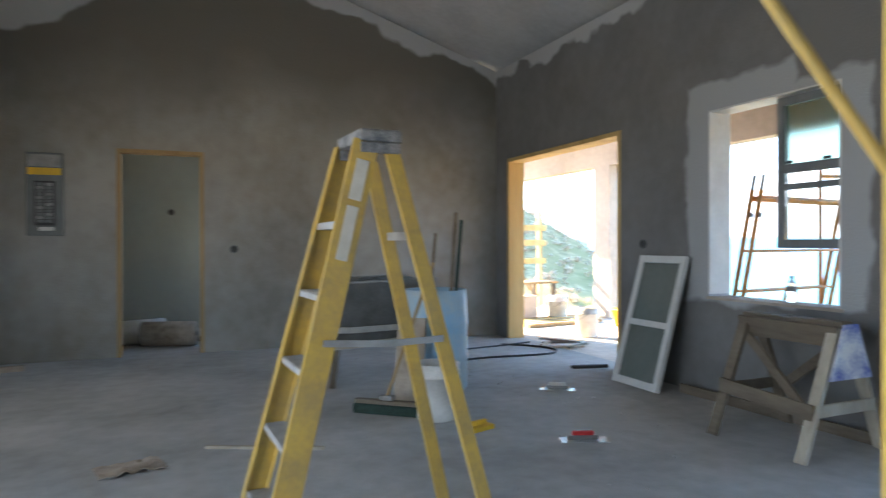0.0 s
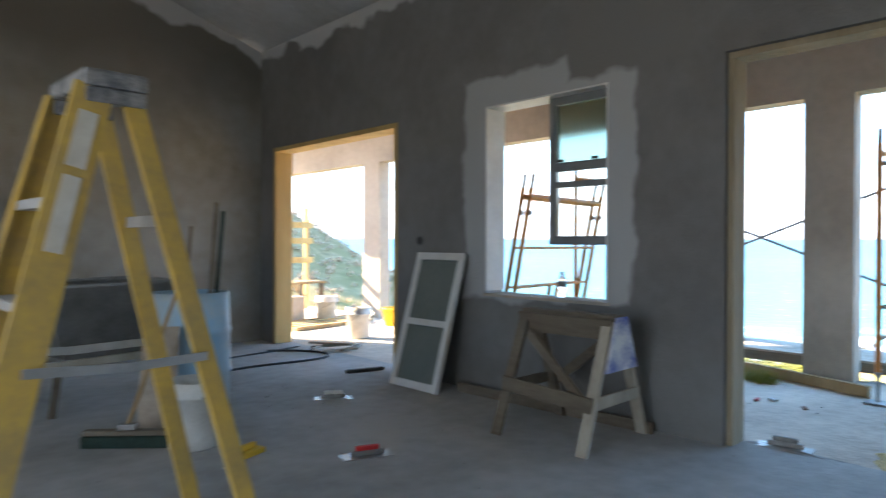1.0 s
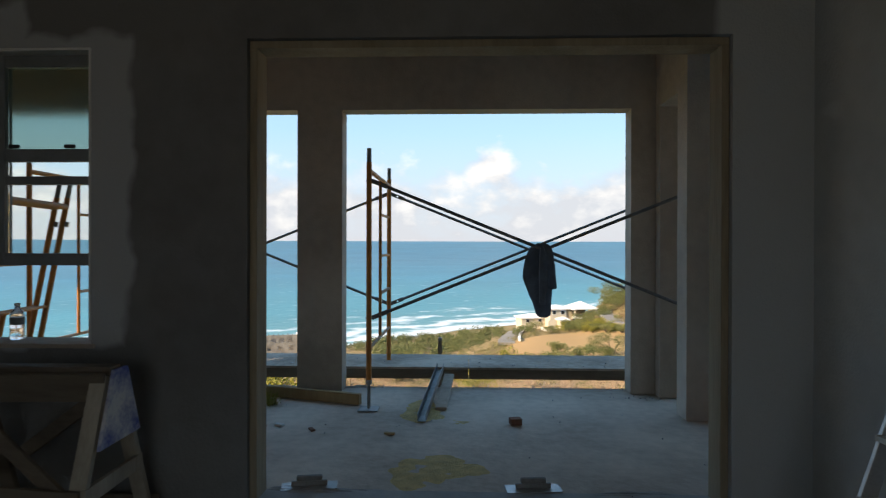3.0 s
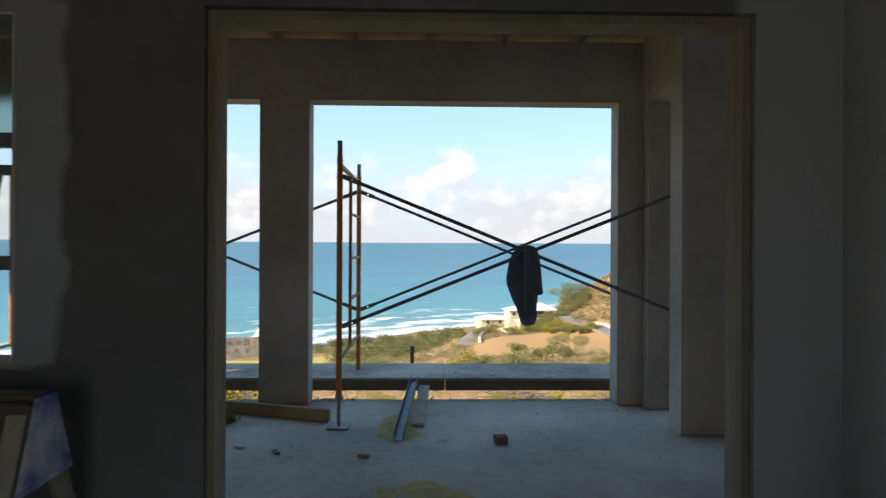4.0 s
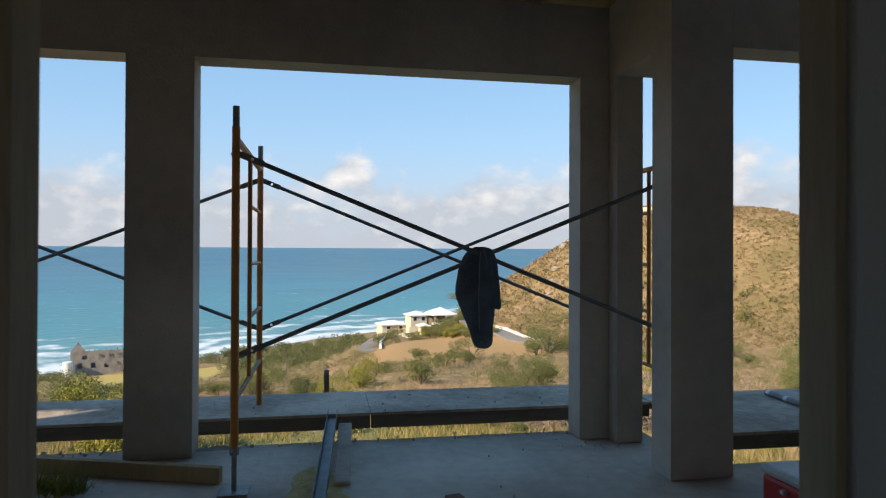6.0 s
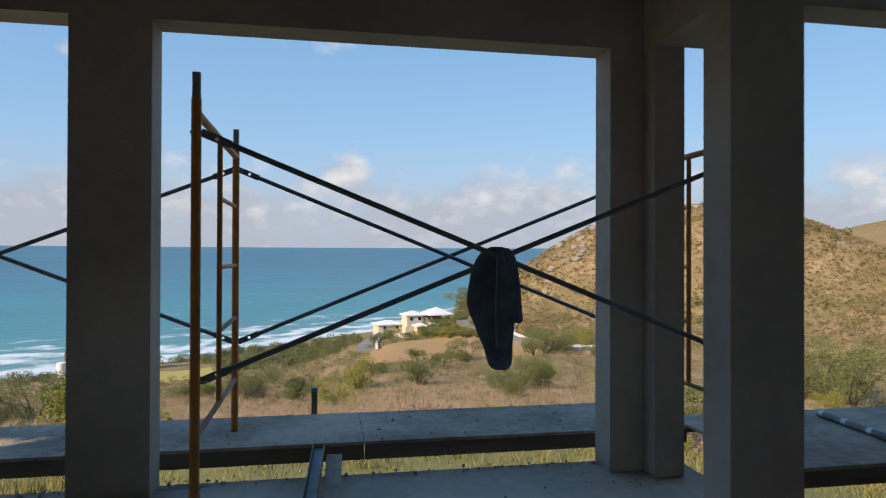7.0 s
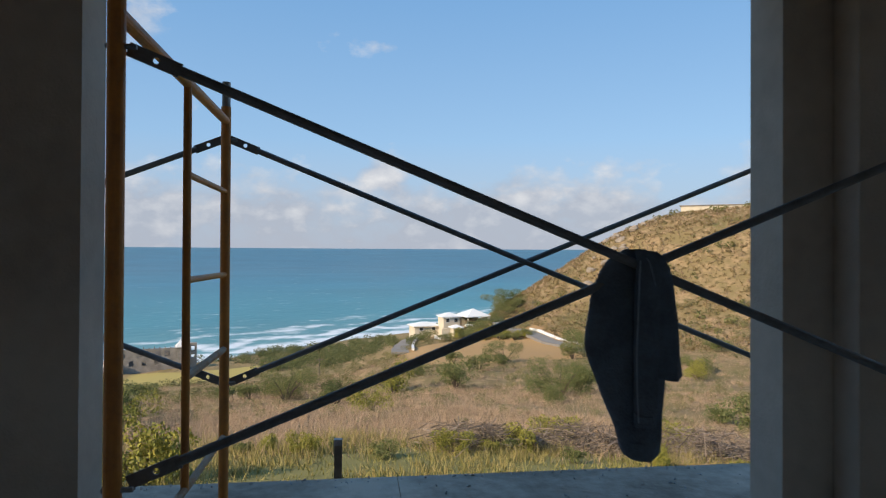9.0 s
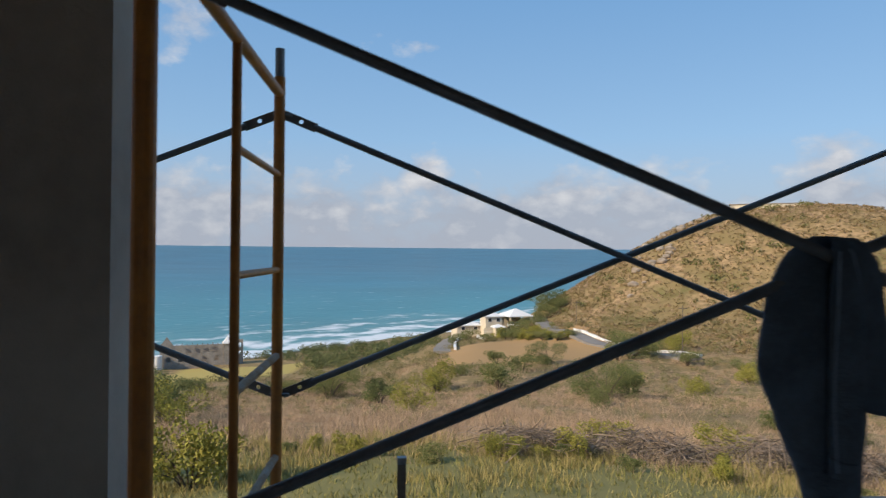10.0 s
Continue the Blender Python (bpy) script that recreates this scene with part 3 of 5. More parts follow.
mixer.inputs["Color2"].default_value = (0.75, 0.78, 0.80, 1)
l.new(allfoam, mixer.inputs["Fac"]); l.new(shade.outputs[0], mixer.inputs["Color1"])
l.new(mixer.outputs[0], b.inputs["Base Color"])
bp = n.new("ShaderNodeBump")
bp.inputs["Strength"].default_value, bp.inputs["Distance"].default_value = 0.6, 1.0
sw = n.new("ShaderNodeTexNoise"); sw.inputs["Scale"].default_value, sw.inputs["Detail"].default_value = 0.12, 6.0
l.new(tc.outputs["Object"], sw.inputs["Vector"]); l.new(sw.outputs["Fac"], bp.inputs["Height"]); l.new(bp.outputs[0], b.inputs["Normal"])
rim = lambda x, y, r: np.where(r < 1800, SEA, SEA + (40.0 - SEA) * smooth01((r - 1800) / 3000))
sea, X, Y, R = sheet("water", np.concatenate([np.linspace(150, 700, 150), np.geomspace(710, 4850, 40)]), np.linspace(0, 2 * np.pi, 480, endpoint=False), rim, WATER)
az = np.degrees(np.arctan2(Y - 1.5, X - 6.0))
away = sea.data.attributes.new("offshore", "FLOAT", "POINT")
away.data.foreach_set("value", np.clip(R - shore_distance(az), 0, 4000).astype(np.float32).ravel())
tagged(sea, "turquoise sea with white surf along the shore", "sea", kind="structure")

# ---- scaffolding on the terrace ----
def scaffold_frame(label, at, jack=True):
    """Narrow frame in the x-z plane: two legs, top bar, an inner post and a ladder side."""
    t = thing("scaffold_frame", label, "scaffolding", "scaffold frames", at)
    r, W = 0.0205, 1.265
    part("leg", tube((0, 0, 0.2), (0, 0, 1.86), r, 16), ORANGE, t, smooth=False)
    part("leg", tube((W, 0, 0.158), (W, 0, 1.86), r, 16), ORANGE, t)
    for x in (0, W):
        part("coupling_pin", tube((x, 0, 1.86), (x, 0, 1.965), r * 0.86, 14), STEEL, t, "bare grey steel coupling pin")
        for z in (1.72, 0.69):
            part("brace_stud", tube((x, -0.045, z), (x, 0.024, z), 0.007, 8), STEEL, t)
    part("top_bar", tube((0, 0, 1.80), (W, 0, 1.80), 0.018, 14), ORANGE, t)
    part("inner_post", tube((0.64, 0, 0.46), (0.64, 0, 1.80), 0.0135, 12), ORANGE, t)
    for z in (1.50, 1.15):
        part("rung", tube((0.64, 0, z), (W, 0, z), 0.0115, 10), ORANGE, t)
    for x, z in ((0.64, 0.80), (0, 0.43)):
        part("rung", tube((x, 0, z + 0.03), (W, 0, z + 0.035), 0.0135, 10), CRUSTED, t, "mortar crusted brown rung")
    if jack:
        j = part("screw_jack", tube((0, 0, 0.012), (0, 0, 0.24), 0.013, 12), STEEL, t, "threaded grey steel jack")
        part("base_plate", boxed((-0.075, -0.075, 0.0), (0.075, 0.075, 0.010), 0.002), STEEL, j)
        part("wing_nut", add_tube(add_tube(bmesh.new(), (0, 0, 0.19), (0, 0, 0.225), 0.024, 8), (-0.06, 0.01, 0.215), (0.06, -0.01, 0.235), 0.006, 6), STEEL, j)
    return t


SX, SY = 5.66, 2.054
main = scaffold_frame("rust orange scaffold frame on a screw jack", (SX, SY, 0))
for y, dx in ((-0.575, 0.05), (4.69, 0.03)):
    copy_thing(main, pose(SX + dx, y, 0))


def holed_plate(p, u, length=0.15, wide=0.034, thick=0.006, hole=0.0085):
    """A flattened rod end that starts behind p and runs along u, with a round pin hole through it."""
    bm = bmesh.new()
    side = Vector((1, 0, 0)).cross(u).normalized()
    rim, edge = [], []
    for k in range(16):
        a = 2 * math.pi * k / 16
        c, d = math.cos(a), math.sin(a)
        m = max(abs(c), abs(d))
        edge.append((0.03 + c / m * 0.03 if c < 0 else 0.05 + c / m * (length - 0.07), d / m * wide / 2))
        rim.append((0.05 + c * hole, d * hole))
    loops = []
    for pts in (edge, rim):
        for x in (-thick / 2, thick / 2):
            loops.append([bm.verts.new(p + u * (a - 0.02 if pts is edge else a) + side * b + Vector((x, 0, 0))) for a, b in pts])
    for k in range(16):
        j = (k + 1) % 16
        for a, b in ((0, 2), (1, 3), (0, 1), (2, 3)):
            bm.faces.new((loops[a][k], loops[a][j], loops[b][j], loops[b][k]))
    bmesh.ops.recalc_face_normals(bm, faces=bm.faces)
    return bm


def cross_brace(ya, yb, x, label):
    t = thing("cross_brace", label, "scaffold brace", "scaffold cross braces")
    for k, (za, zb) in enumerate(((1.72, 0.69), (0.69, 1.72))):
        xo = x + (0.016 if k else -0.012)
        a, c = Vector((xo, ya, za)), Vector((xo, yb, zb))
        u = (c - a).normalized()
        rod = part("rod", tube(a + u * 0.10, c - u * 0.10, 0.0125, 12), BRACE, t)
        for p, s in ((a, 1), (c, -1)):
            part("flat_end", holed_plate(p, u * s), BRACE, rod)
    return t


cross_brace(SY - 0.03, -0.545, SX + 0.055, "pair of dark steel cross braces between scaffold frames")
cross_brace(SY - 0.03, -0.545, SX + 1.30, "pair of dark steel cross braces on the outer side")
cross_brace(SY + 0.03, 4.66, SX + 1.30, "pair of dark steel cross braces behind the column")

# boards of the outer working deck
def deck_board(label, lo, hi, edge=0.085):
    t = thing("formwork_deck", label, "plank", "deck boards")
    part("sheet", boxed((lo[0], lo[1], lo[2] - 0.02), (hi[0], hi[1], lo[2]), 0.004), FORM_TOP, t)
    part("edge_joist", boxed((lo[0] + 0.003, lo[1] + 0.002, lo[2] - edge - 0.02), (lo[0] + 0.045, hi[1] - 0.002, lo[2] - 0.021), 0.004), WOOD_DARK, t, "dark brown edge timber")
    part("edge_joist", boxed((hi[0] - 0.045, lo[1] + 0.002, lo[2] - edge - 0.02), (hi[0] - 0.003, hi[1] - 0.002, lo[2] - 0.021), 0.004), WOOD_DARK, t)
    return t


deck_board("cement spattered plywood deck board outside the columns", (6.57, -0.70, 0.157), (7.26, 1.299, 0.157))
deck_board("cement spattered plywood deck board outside the columns", (6.57, 1.301, 0.157), (7.26, 3.7, 0.157))
deck_board("cement spattered plywood deck board outside the columns", (6.57, 3.706, 0.157), (7.26, 6.1, 0.157))
deck_board("cement spattered plywood deck beside the recessed bay", (5.73, -3.6, 0.157), (6.82, -0.72, 0.157))
stake = thing("deck_stake", "grey weathered timber stake behind the deck board", "post", at=(7.43, 1.59, 0))
part("shaft", boxed((-0.018, -0.02, float(height(7.43, 1.59)) - 0.1), (0.018, 0.02, 0.27), 0.003), WOOD_DARK, stake)
part("cap", boxed((-0.019, -0.021, 0.27), (0.019, 0.021, 0.30), 0.002), STEEL, stake, "pale cut top")

# ---- plants ----
def leaf_material(name, colours, rough=0.7):
    m = bpy.data.materials.new(name)
    m.use_nodes = True
    n, l = m.node_tree.nodes, m.node_tree.links
    b = n["Principled BSDF"]
    b.inputs["Roughness"].default_value, b.inputs["Specular IOR Level"].default_value = rough, 0.2
    geo = n.new("ShaderNodeNewGeometry")
    ramp = n.new("ShaderNodeValToRGB")
    ramp.color_ramp.elements[0].color = (*colours[0], 1)
    ramp.color_ramp.elements[1].color = (*colours[-1], 1)
    for i, c in enumerate(colours[1:-1], 1):
        ramp.color_ramp.elements.new(i / (len(colours) - 1)).color = (*c, 1)
    info = n.new("ShaderNodeObjectInfo")
    mixed = calc(n, l, "ADD", calc(n, l, "MULTIPLY", geo.outputs["Random Per Island"], 0.75), calc(n, l, "MULTIPLY", info.outputs["Random"], 0.25))
    l.new(mixed, ramp.inputs["Fac"])
    l.new(ramp.outputs[0], b.inputs["Base Color"])
    return m


LEAF = leaf_material("mixed scrub leaves", [(0.06, 0.085, 0.03), (0.115, 0.135, 0.045), (0.175, 0.18, 0.065), (0.26, 0.235, 0.105)])
LEAF_SHORE = leaf_material("dark shore tree leaves", [(0.045, 0.065, 0.03), (0.085, 0.11, 0.045), (0.14, 0.15, 0.06), (0.20, 0.19, 0.08)])
LEAF_YELLOW = leaf_material("yellow green leaves", [(0.13, 0.145, 0.03), (0.25, 0.24, 0.05), (0.37, 0.32, 0.075)])
LEAF_HILL = leaf_material("hillside scrub", [(0.115, 0.105, 0.04), (0.19, 0.145, 0.065), (0.25, 0.18, 0.09), (0.32, 0.22, 0.115)])
TWIG = leaf_material("dry twigs and straw", [(0.21, 0.15, 0.11), (0.34, 0.235, 0.16), (0.45, 0.32, 0.215), (0.55, 0.41, 0.285)], 0.9)
GRASS = leaf_material("green grass blades", [(0.11, 0.125, 0.04), (0.22, 0.205, 0.065), (0.38, 0.31, 0.14)])
PILE_WOOD = leaf_material("grey dead branches", [(0.06, 0.045, 0.035), (0.15, 0.115, 0.09), (0.33, 0.26, 0.21)], 0.9)
BOULDER = material("weathered headland rock", (0.36, 0.30, 0.24), 0.95, second=(0.22, 0.18, 0.14), scale=0.8, mix=0.9, bump=0.6, bump_scale=3)
BARK = material("grey bark", (0.13, 0.10, 0.075), 0.95, second=(0.08, 0.06, 0.045), scale=5, bump=0.5)


def cards(centres, sizes, r, up=0.0):
    """Small four-cornered leaves at the centres, each turned at random."""
    n = len(centres)
    a = r.normal(size=(n, 3)); a /= np.linalg.norm(a, axis=1)[:, None]
    c = r.normal(size=(n, 3)); c[:, 2] += up
    b = np.cross(a, c); b /= np.linalg.norm(b, axis=1)[:, None] + 1e-9
    s = np.asarray(sizes)[:, None]
    v = np.stack([centres - a * s, centres - b * s * 0.55, centres + a * s, centres + b * s * 0.55], 1).reshape(-1, 3)
    f = np.arange(4 * n).reshape(-1, 4)
    return v, f


def blades(roots, heights, widths, lean, r):
    """Thin three-cornered stalks that stand on the roots."""
    n = len(roots)
    ang = r.uniform(0, 2 * np.pi, n)
    side = np.stack([np.cos(ang), np.sin(ang), np.zeros(n)], 1) * np.asarray(widths)[:, None]
    tip = roots + np.stack([r.normal(0, lean, n), r.normal(0, lean, n), np.ones(n)], 1) * np.asarray(heights)[:, None]
    v = np.stack([roots - side, roots + side, tip], 1).reshape(-1, 3)
    return v, np.arange(3 * n).reshape(-1, 3)


def raw(name, v, f, mat):
    me = bpy.data.meshes.new(name)
    me.from_pydata(v.tolist(), [], f.tolist())
    me.materials.append(mat)
    return me


def fan(az0, az1, d0, d1, n, r, power=0.5):
    """Points spread over a sector of the slope."""
    az = np.radians(r.uniform(az0, az1, n))
    d = d0 + (d1 - d0) * r.uniform(0, 1, n) ** power
    return 6.0 + d * np.cos(az), 1.5 + d * np.sin(az), d


def bare(x, y):
    """Where the tan field, the lawn and the road are left clear."""
    field = (np.abs(x - 138) < 24) & (np.abs(y + 25) < 17)
    lawn = (np.abs(x - 194) < 30) & (np.abs(y - 51) < 21)
    return field | lawn


# dry scrub: stalks in clumps, thinner and larger with distance
r = np.random.default_rng(11)
V, F, base = [], [], 0
for d0, d1, n, per, hgt, wid in ((11.0, 19.0, 620, 26, 0.42, 0.005), (15.5, 38, 3600, 18, 0.62, 0.008), (34, 75, 7500, 13, 0.62, 0.013), (70, 150, 9000, 10, 0.7, 0.028), (125, 240, 9000, 8, 0.8, 0.06)):
    x, y, d = fan(-62, -13 if d0 > 100 else 44, d0, d1, n, r, 0.6)
    keep = ~bare(x, y) & (ripple(x, y, 17, 21) > -0.75)
    x, y = x[keep], y[keep]
    z = height(x, y)
    k = len(x)
    roots = np.repeat(np.stack([x, y, z - 0.05], 1), per, 0) + np.concatenate([r.normal(0, 0.36, (k * per, 2)), np.zeros((k * per, 1))], 1)
    h = np.repeat(hgt * r.uniform(0.45, 1.25, k), per) * r.uniform(0.5, 1.1, k * per)
    v, f = blades(roots, h, wid * r.uniform(0.6, 1.4, k * per), 0.6, r)
    V.append(v); F.append(f + base); base += len(v)
scrub = tagged(new("dry_scrub", raw("dry_scrub", np.concatenate(V), np.concatenate(F), TWIG)), "straw brown dry scrub and stalks on the slope", "scrub", kind="stuff")

# green grass below the deck
x, y, d = fan(-62, 50, 5.5, 17.5, 4200, r, 0.7)
per = 9
roots = np.repeat(np.stack([x, y, height(x, y) - 0.02], 1), per, 0) + np.concatenate([r.normal(0, 0.16, (len(x) * per, 2)), np.zeros((len(x) * per, 1))], 1)
v, f = blades(roots, np.repeat(r.uniform(0.04, 0.15, len(x)) * (1 + (ripple(x, y, 5, 9) > 0.5)), per) * r.uniform(0.5, 1.2, len(roots)), r.uniform(0.006, 0.016, len(roots)), 0.4, r)
tagged(new("green_grass", raw("green_grass", v, f, GRASS)), "short green grass and weeds below the terrace", "grass", kind="stuff")
x, y, d = fan(-55, 34, 7.5, 19.0, 3000, r, 0.6)
keep = ripple(x, y, 4.5, 27) > 0.05
x, y, d = x[keep], y[keep], d[keep]
per = 24
roots = np.repeat(np.stack([x, y, height(x, y) - 0.02], 1), per, 0) + np.concatenate([r.normal(0, 0.15, (len(x) * per, 2)), np.zeros((len(x) * per, 1))], 1)
v, f = blades(roots, np.repeat(r.uniform(0.10, 0.25, len(x)) + 0.35 * r.uniform(0, 1, len(x)) * smooth01((d - 10) / 6), per) * r.uniform(0.5, 1.2, len(roots)), r.uniform(0.005, 0.012, len(roots)), 0.3, r)
tagged(new("tall_grass", raw("tall_grass", v, f, leaf_material("tall yellow grass", [(0.17, 0.155, 0.045), (0.29, 0.24, 0.085), (0.42, 0.33, 0.16)]))), "tall yellow green grass before the brush pile", "grass", kind="stuff")

# the long heap of cut branches
V, F, base = [], [], 0
for k in range(7000):
    s = r.uniform(0, 1)
    c = np.array([18.8 + 2.4 * s + 0.7 * math.sin(s * 9), -0.4 - 13.5 * s, 0.0]) + np.array([r.normal(0, 0.55), r.normal(0, 0.25), 0])
    top = 0.35 + 0.70 * abs(math.sin(s * 14 + 1)) * (0.4 + 0.8 * s)
    c[2] = float(height(c[0], c[1])) + r.uniform(0, top)
    u = r.normal(size=3); u[2] *= 0.35; u /= np.linalg.norm(u)
    w = np.cross(u, r.normal(size=3)); w /= np.linalg.norm(w)
    L, t = r.uniform(0.12, 0.42), r.uniform(0.006, 0.016)
    V += [c - u * L - w * t, c - u * L + w * t, c + u * L + w * t * 0.3 + np.array([0, 0, r.uniform(0, 0.15)])]
    F.append([base, base + 1, base + 2]); base += 3
tagged(new("brush_pile", raw("brush_pile", np.array(V), np.array(F), PILE_WOOD)), "long heap of grey cut branches on the grass", "brush pile", kind="stuff")


def crown_points(n, r, lumps, flat=0.75):
    """Leaf places over a crown of uneven lumps, thin inside and ragged outside."""
    out = []
    for c, rad in lumps:
        m = max(8, int(n * rad ** 2 / sum(q[1] ** 2 for q in lumps)))
        u = r.normal(size=(m, 3)); u /= np.linalg.norm(u, axis=1)[:, None]
        rr = rad * (0.55 + 0.45 * r.uniform(0, 1, m) ** 0.5) * r.uniform(0.8, 1.15, m)
        p = np.array(c) + u * rr[:, None] * np.array([1, 1, flat])
        out.append(p)
    return np.concatenate(out)


def shrub_meshes(seed, mat, leaf=0.034, n=3400):
    r = np.random.default_rng(seed)
    lumps = [((r.normal(0, 0.36), r.normal(0, 0.36), 0.22 + r.uniform(0, 0.6)), r.uniform(0.20, 0.38)) for _ in range(14)]
    p = crown_points(n, r, lumps)
    p[:, 2] = np.maximum(p[:, 2], 0.03)
    v, f = cards(p, leaf * r.uniform(0.6, 1.4, len(p)), r)
    crown = raw("crown", v, f, mat)
    bm = bmesh.new()
    for c, rad in lumps:
        mid = Vector((c[0] * 0.4, c[1] * 0.4, c[2] * 0.5))
        add_tube(bm, (0, 0, -0.1), mid, 0.016, 6, 0.011)
        add_tube(bm, mid, c, 0.011, 5, 0.004)
    return crown, mesh_of("stem", bm, BARK)


KINDS = [shrub_meshes(s, m) for s, m in ((31, LEAF), (32, LEAF), (33, LEAF_YELLOW), (34, LEAF))]
FINE = [shrub_meshes(s, m, 0.026, 4200) for s, m in ((41, LEAF), (42, LEAF), (43, LEAF_YELLOW), (44, LEAF))]


HUGE = [shrub_meshes(s, m, 0.0125, 15000) for s, m in ((51, LEAF), (53, LEAF_YELLOW))]


def shrub(kind, x, y, size, label):
    crown, stems = HUGE[kind == 2] if size > 3.5 else (FINE if size > 1.6 else KINDS)[kind]
    t = thing("bush", label, "bush", "bushes on the slope", (x, y, float(height(x, y))), (x * 37 + y * 53) % 360)
    t.scale = (size, size, size * (1.2 if kind == 2 else 0.85))
    for name, me in (("stem", stems), ("crown", crown)):
        o = new(name, me)
        o.parent = t
    return t


for kind, x, y, size in ((2, 15.4, 5.0, 0.95), (2, 16.6, 6.2, 0.7), (0, 21.0, 8.6, 1.0), (0, 62, -16.9, 3.8), (1, 64.5, -19.5, 3.0), (0, 118.7, -39.2, 6.0), (1, 72, 8.8, 4.0), (1, 74.5, -9.0, 3.4), (0, 40.1, -22, 2.6),
                         (2, 76.6, -2.4, 3.0), (1, 111.7, -23.1, 4.2), (3, 59, -49.6, 7.5), (1, 66, -54, 6.0), (2, 24, -4.5, 0.8), (2, 23.5, -8.2, 0.9), (2, 19.0, -2.2, 0.6), (3, 56.7, 22.7, 4.2), (1, 48, 17, 3.0), (2, 38, 13, 2.0)):
    shrub(kind, x, y, size, "yellow green leafy bush on the slope" if kind == 2 else "dark green scrub bush on the dry slope")
for k in range(24):
    q = (k * 0.618) % 1.0
    shrub((2, 0, 2, 1)[k % 4], 16.0 + 3.6 * q + 1.3 * math.sin(k * 2.7), 4.5 - 17.0 * ((k * 0.382) % 1.0), 0.16 + 0.32 * abs(math.sin(k * 1.3)) ** 2, "small green weed bush among the grass")
for _ in range(46):
    x, y, d = (float(q[0]) for q in fan(-58, 40, 28, 135, 1, r, 0.7))
    if not bare(np.array(x), np.array(y)):
        shrub(int(r.integers(0, 4)), x, y, 0.7 + d * 0.022 * r.uniform(0.5, 1.1), "low green scrub bush on the dry slope")


for x, y, size in ((172, -13, 3.2), (176, -16, 3.6), (170, -26, 3.4), (174, -29, 4.0), (178, -31, 3.6), (176, -35, 3.2), (180, -38, 4.2), (184, -41, 5.0), (190, -43, 6.0), (196, -40, 5.5), (194, -20, 4.0), (193, -29, 4.5), (168, -20, 2.4)):
    shrub(int(x) % 2, x, y, size, "green garden bush round the villa")


def far_growth(name, label, x, y, size, per, mat, leaf):
    k = len(x)
    c = np.stack([x, y, height(x, y)], 1)
    rep = np.repeat(c, per, 0)
    s = np.repeat(size, per)
    u = r.normal(size=(k * per, 3)); u /= np.linalg.norm(u, axis=1)[:, None]
    p = rep + u * (s * r.uniform(0.5, 1.1, k * per))[:, None] * np.array([1, 1, 0.75]) + np.stack([np.zeros(k * per), np.zeros(k * per), s * 0.55], 1)
    v, f = cards(p, s * leaf * r.uniform(0.6, 1.4, k * per), r)
    return tagged(new(name, raw(name, v, f, mat)), label, "scrub", kind="stuff")


# belt of trees behind the beach
x, y, d = fan(-5, 26, 172, 262, 620, r, 0.8)
shore = shore_distance(np.degrees(np.arctan2(y - 1.5, x - 6)))
keep = ~bare(x, y) & ~((np.abs(x - 222) < 14) & (y > 42)) & (d < shore - 24) & (d > 168 + 0.55 * np.maximum(y, 0)) & ~((x > 165) & (y < -10))
far_growth("shore_woods", "dense dark green trees behind the beach", x[keep], y[keep], r.uniform(1.0, 2.6, keep.sum()), 260, LEAF_SHORE, 0.095)
# scrub over the headland and the far slopes
x, y, d = fan(-62, -12, 128, 310, 34000, r, 0.8)
keep = ~bare(x, y) & (ripple(x, y, 40, 5) > -0.9)
far_growth("hillside_scrub", "brown and green scrub over the headland", x[keep], y[keep], r.uniform(0.18, 0.55, keep.sum()), 9, LEAF_HILL, 0.5)
x, y, d = fan(-62, -13, 130, 300, 900, r, 0.8)
keep = (ripple(x, y, 60, 15) > 0.0) & ~bare(x, y)
far_growth("hillside_bushes", "green bushes over the headland", x[keep], y[keep], r.uniform(0.6, 1.5, keep.sum()), 70, leaf_material("olive hillside leaves", [(0.11, 0.12, 0.045), (0.17, 0.165, 0.06), (0.24, 0.21, 0.085)]), 0.2)
# straw tones here stand for the haze over the inland hill
x, y, d = fan(44, 110, 70, 230, 2200, r, 0.8)
far_growth("inland_scrub", "scrub made pale brown for haze on the hill beyond the terrace end", x, y, r.uniform(0.3, 0.9, len(x)), 16, TWIG, 0.4)
x, y, d = fan(-60, 42, 24, 165, 2600, r, 0.7)
keep = ~bare(x, y)
far_growth("low_scrub", "low green and brown scrub on the slope", x[keep], y[keep], 0.15 + d[keep] * 0.0055 * r.uniform(0.4, 1.4, keep.sum()), 110, leaf_material("olive and brown scrub leaves", [(0.10, 0.11, 0.04), (0.17, 0.165, 0.065), (0.25, 0.21, 0.11), (0.33, 0.26, 0.16)]), 0.12)

for k in range(22):
    q = k / 21
    x, y = 172 + 26 * q + 5 * math.sin(k * 2.3), -62 - 20 * q + 7 * math.sin(k * 4.1)
    size = 0.7 + 0.8 * abs(math.sin(k * 1.7))
    bm = bmesh.new()
    bmesh.ops.create_icosphere(bm, subdivisions=2, radius=size)
    for v in bm.verts:
        v.co *= 1 + 0.45 * noise.noise(v.co * (0.9 / size) + Vector((k * 3.1, 0, 0)))
        v.co.z *= 0.7
    rock = tagged(part("boulder", bm, BOULDER), "grey brown boulder on the dry headland", "rock", "rocks on the headland")
    rock.matrix_world = pose(x, y, float(height(x, y)) + 0.1 * size, 0, 0, k * 47)
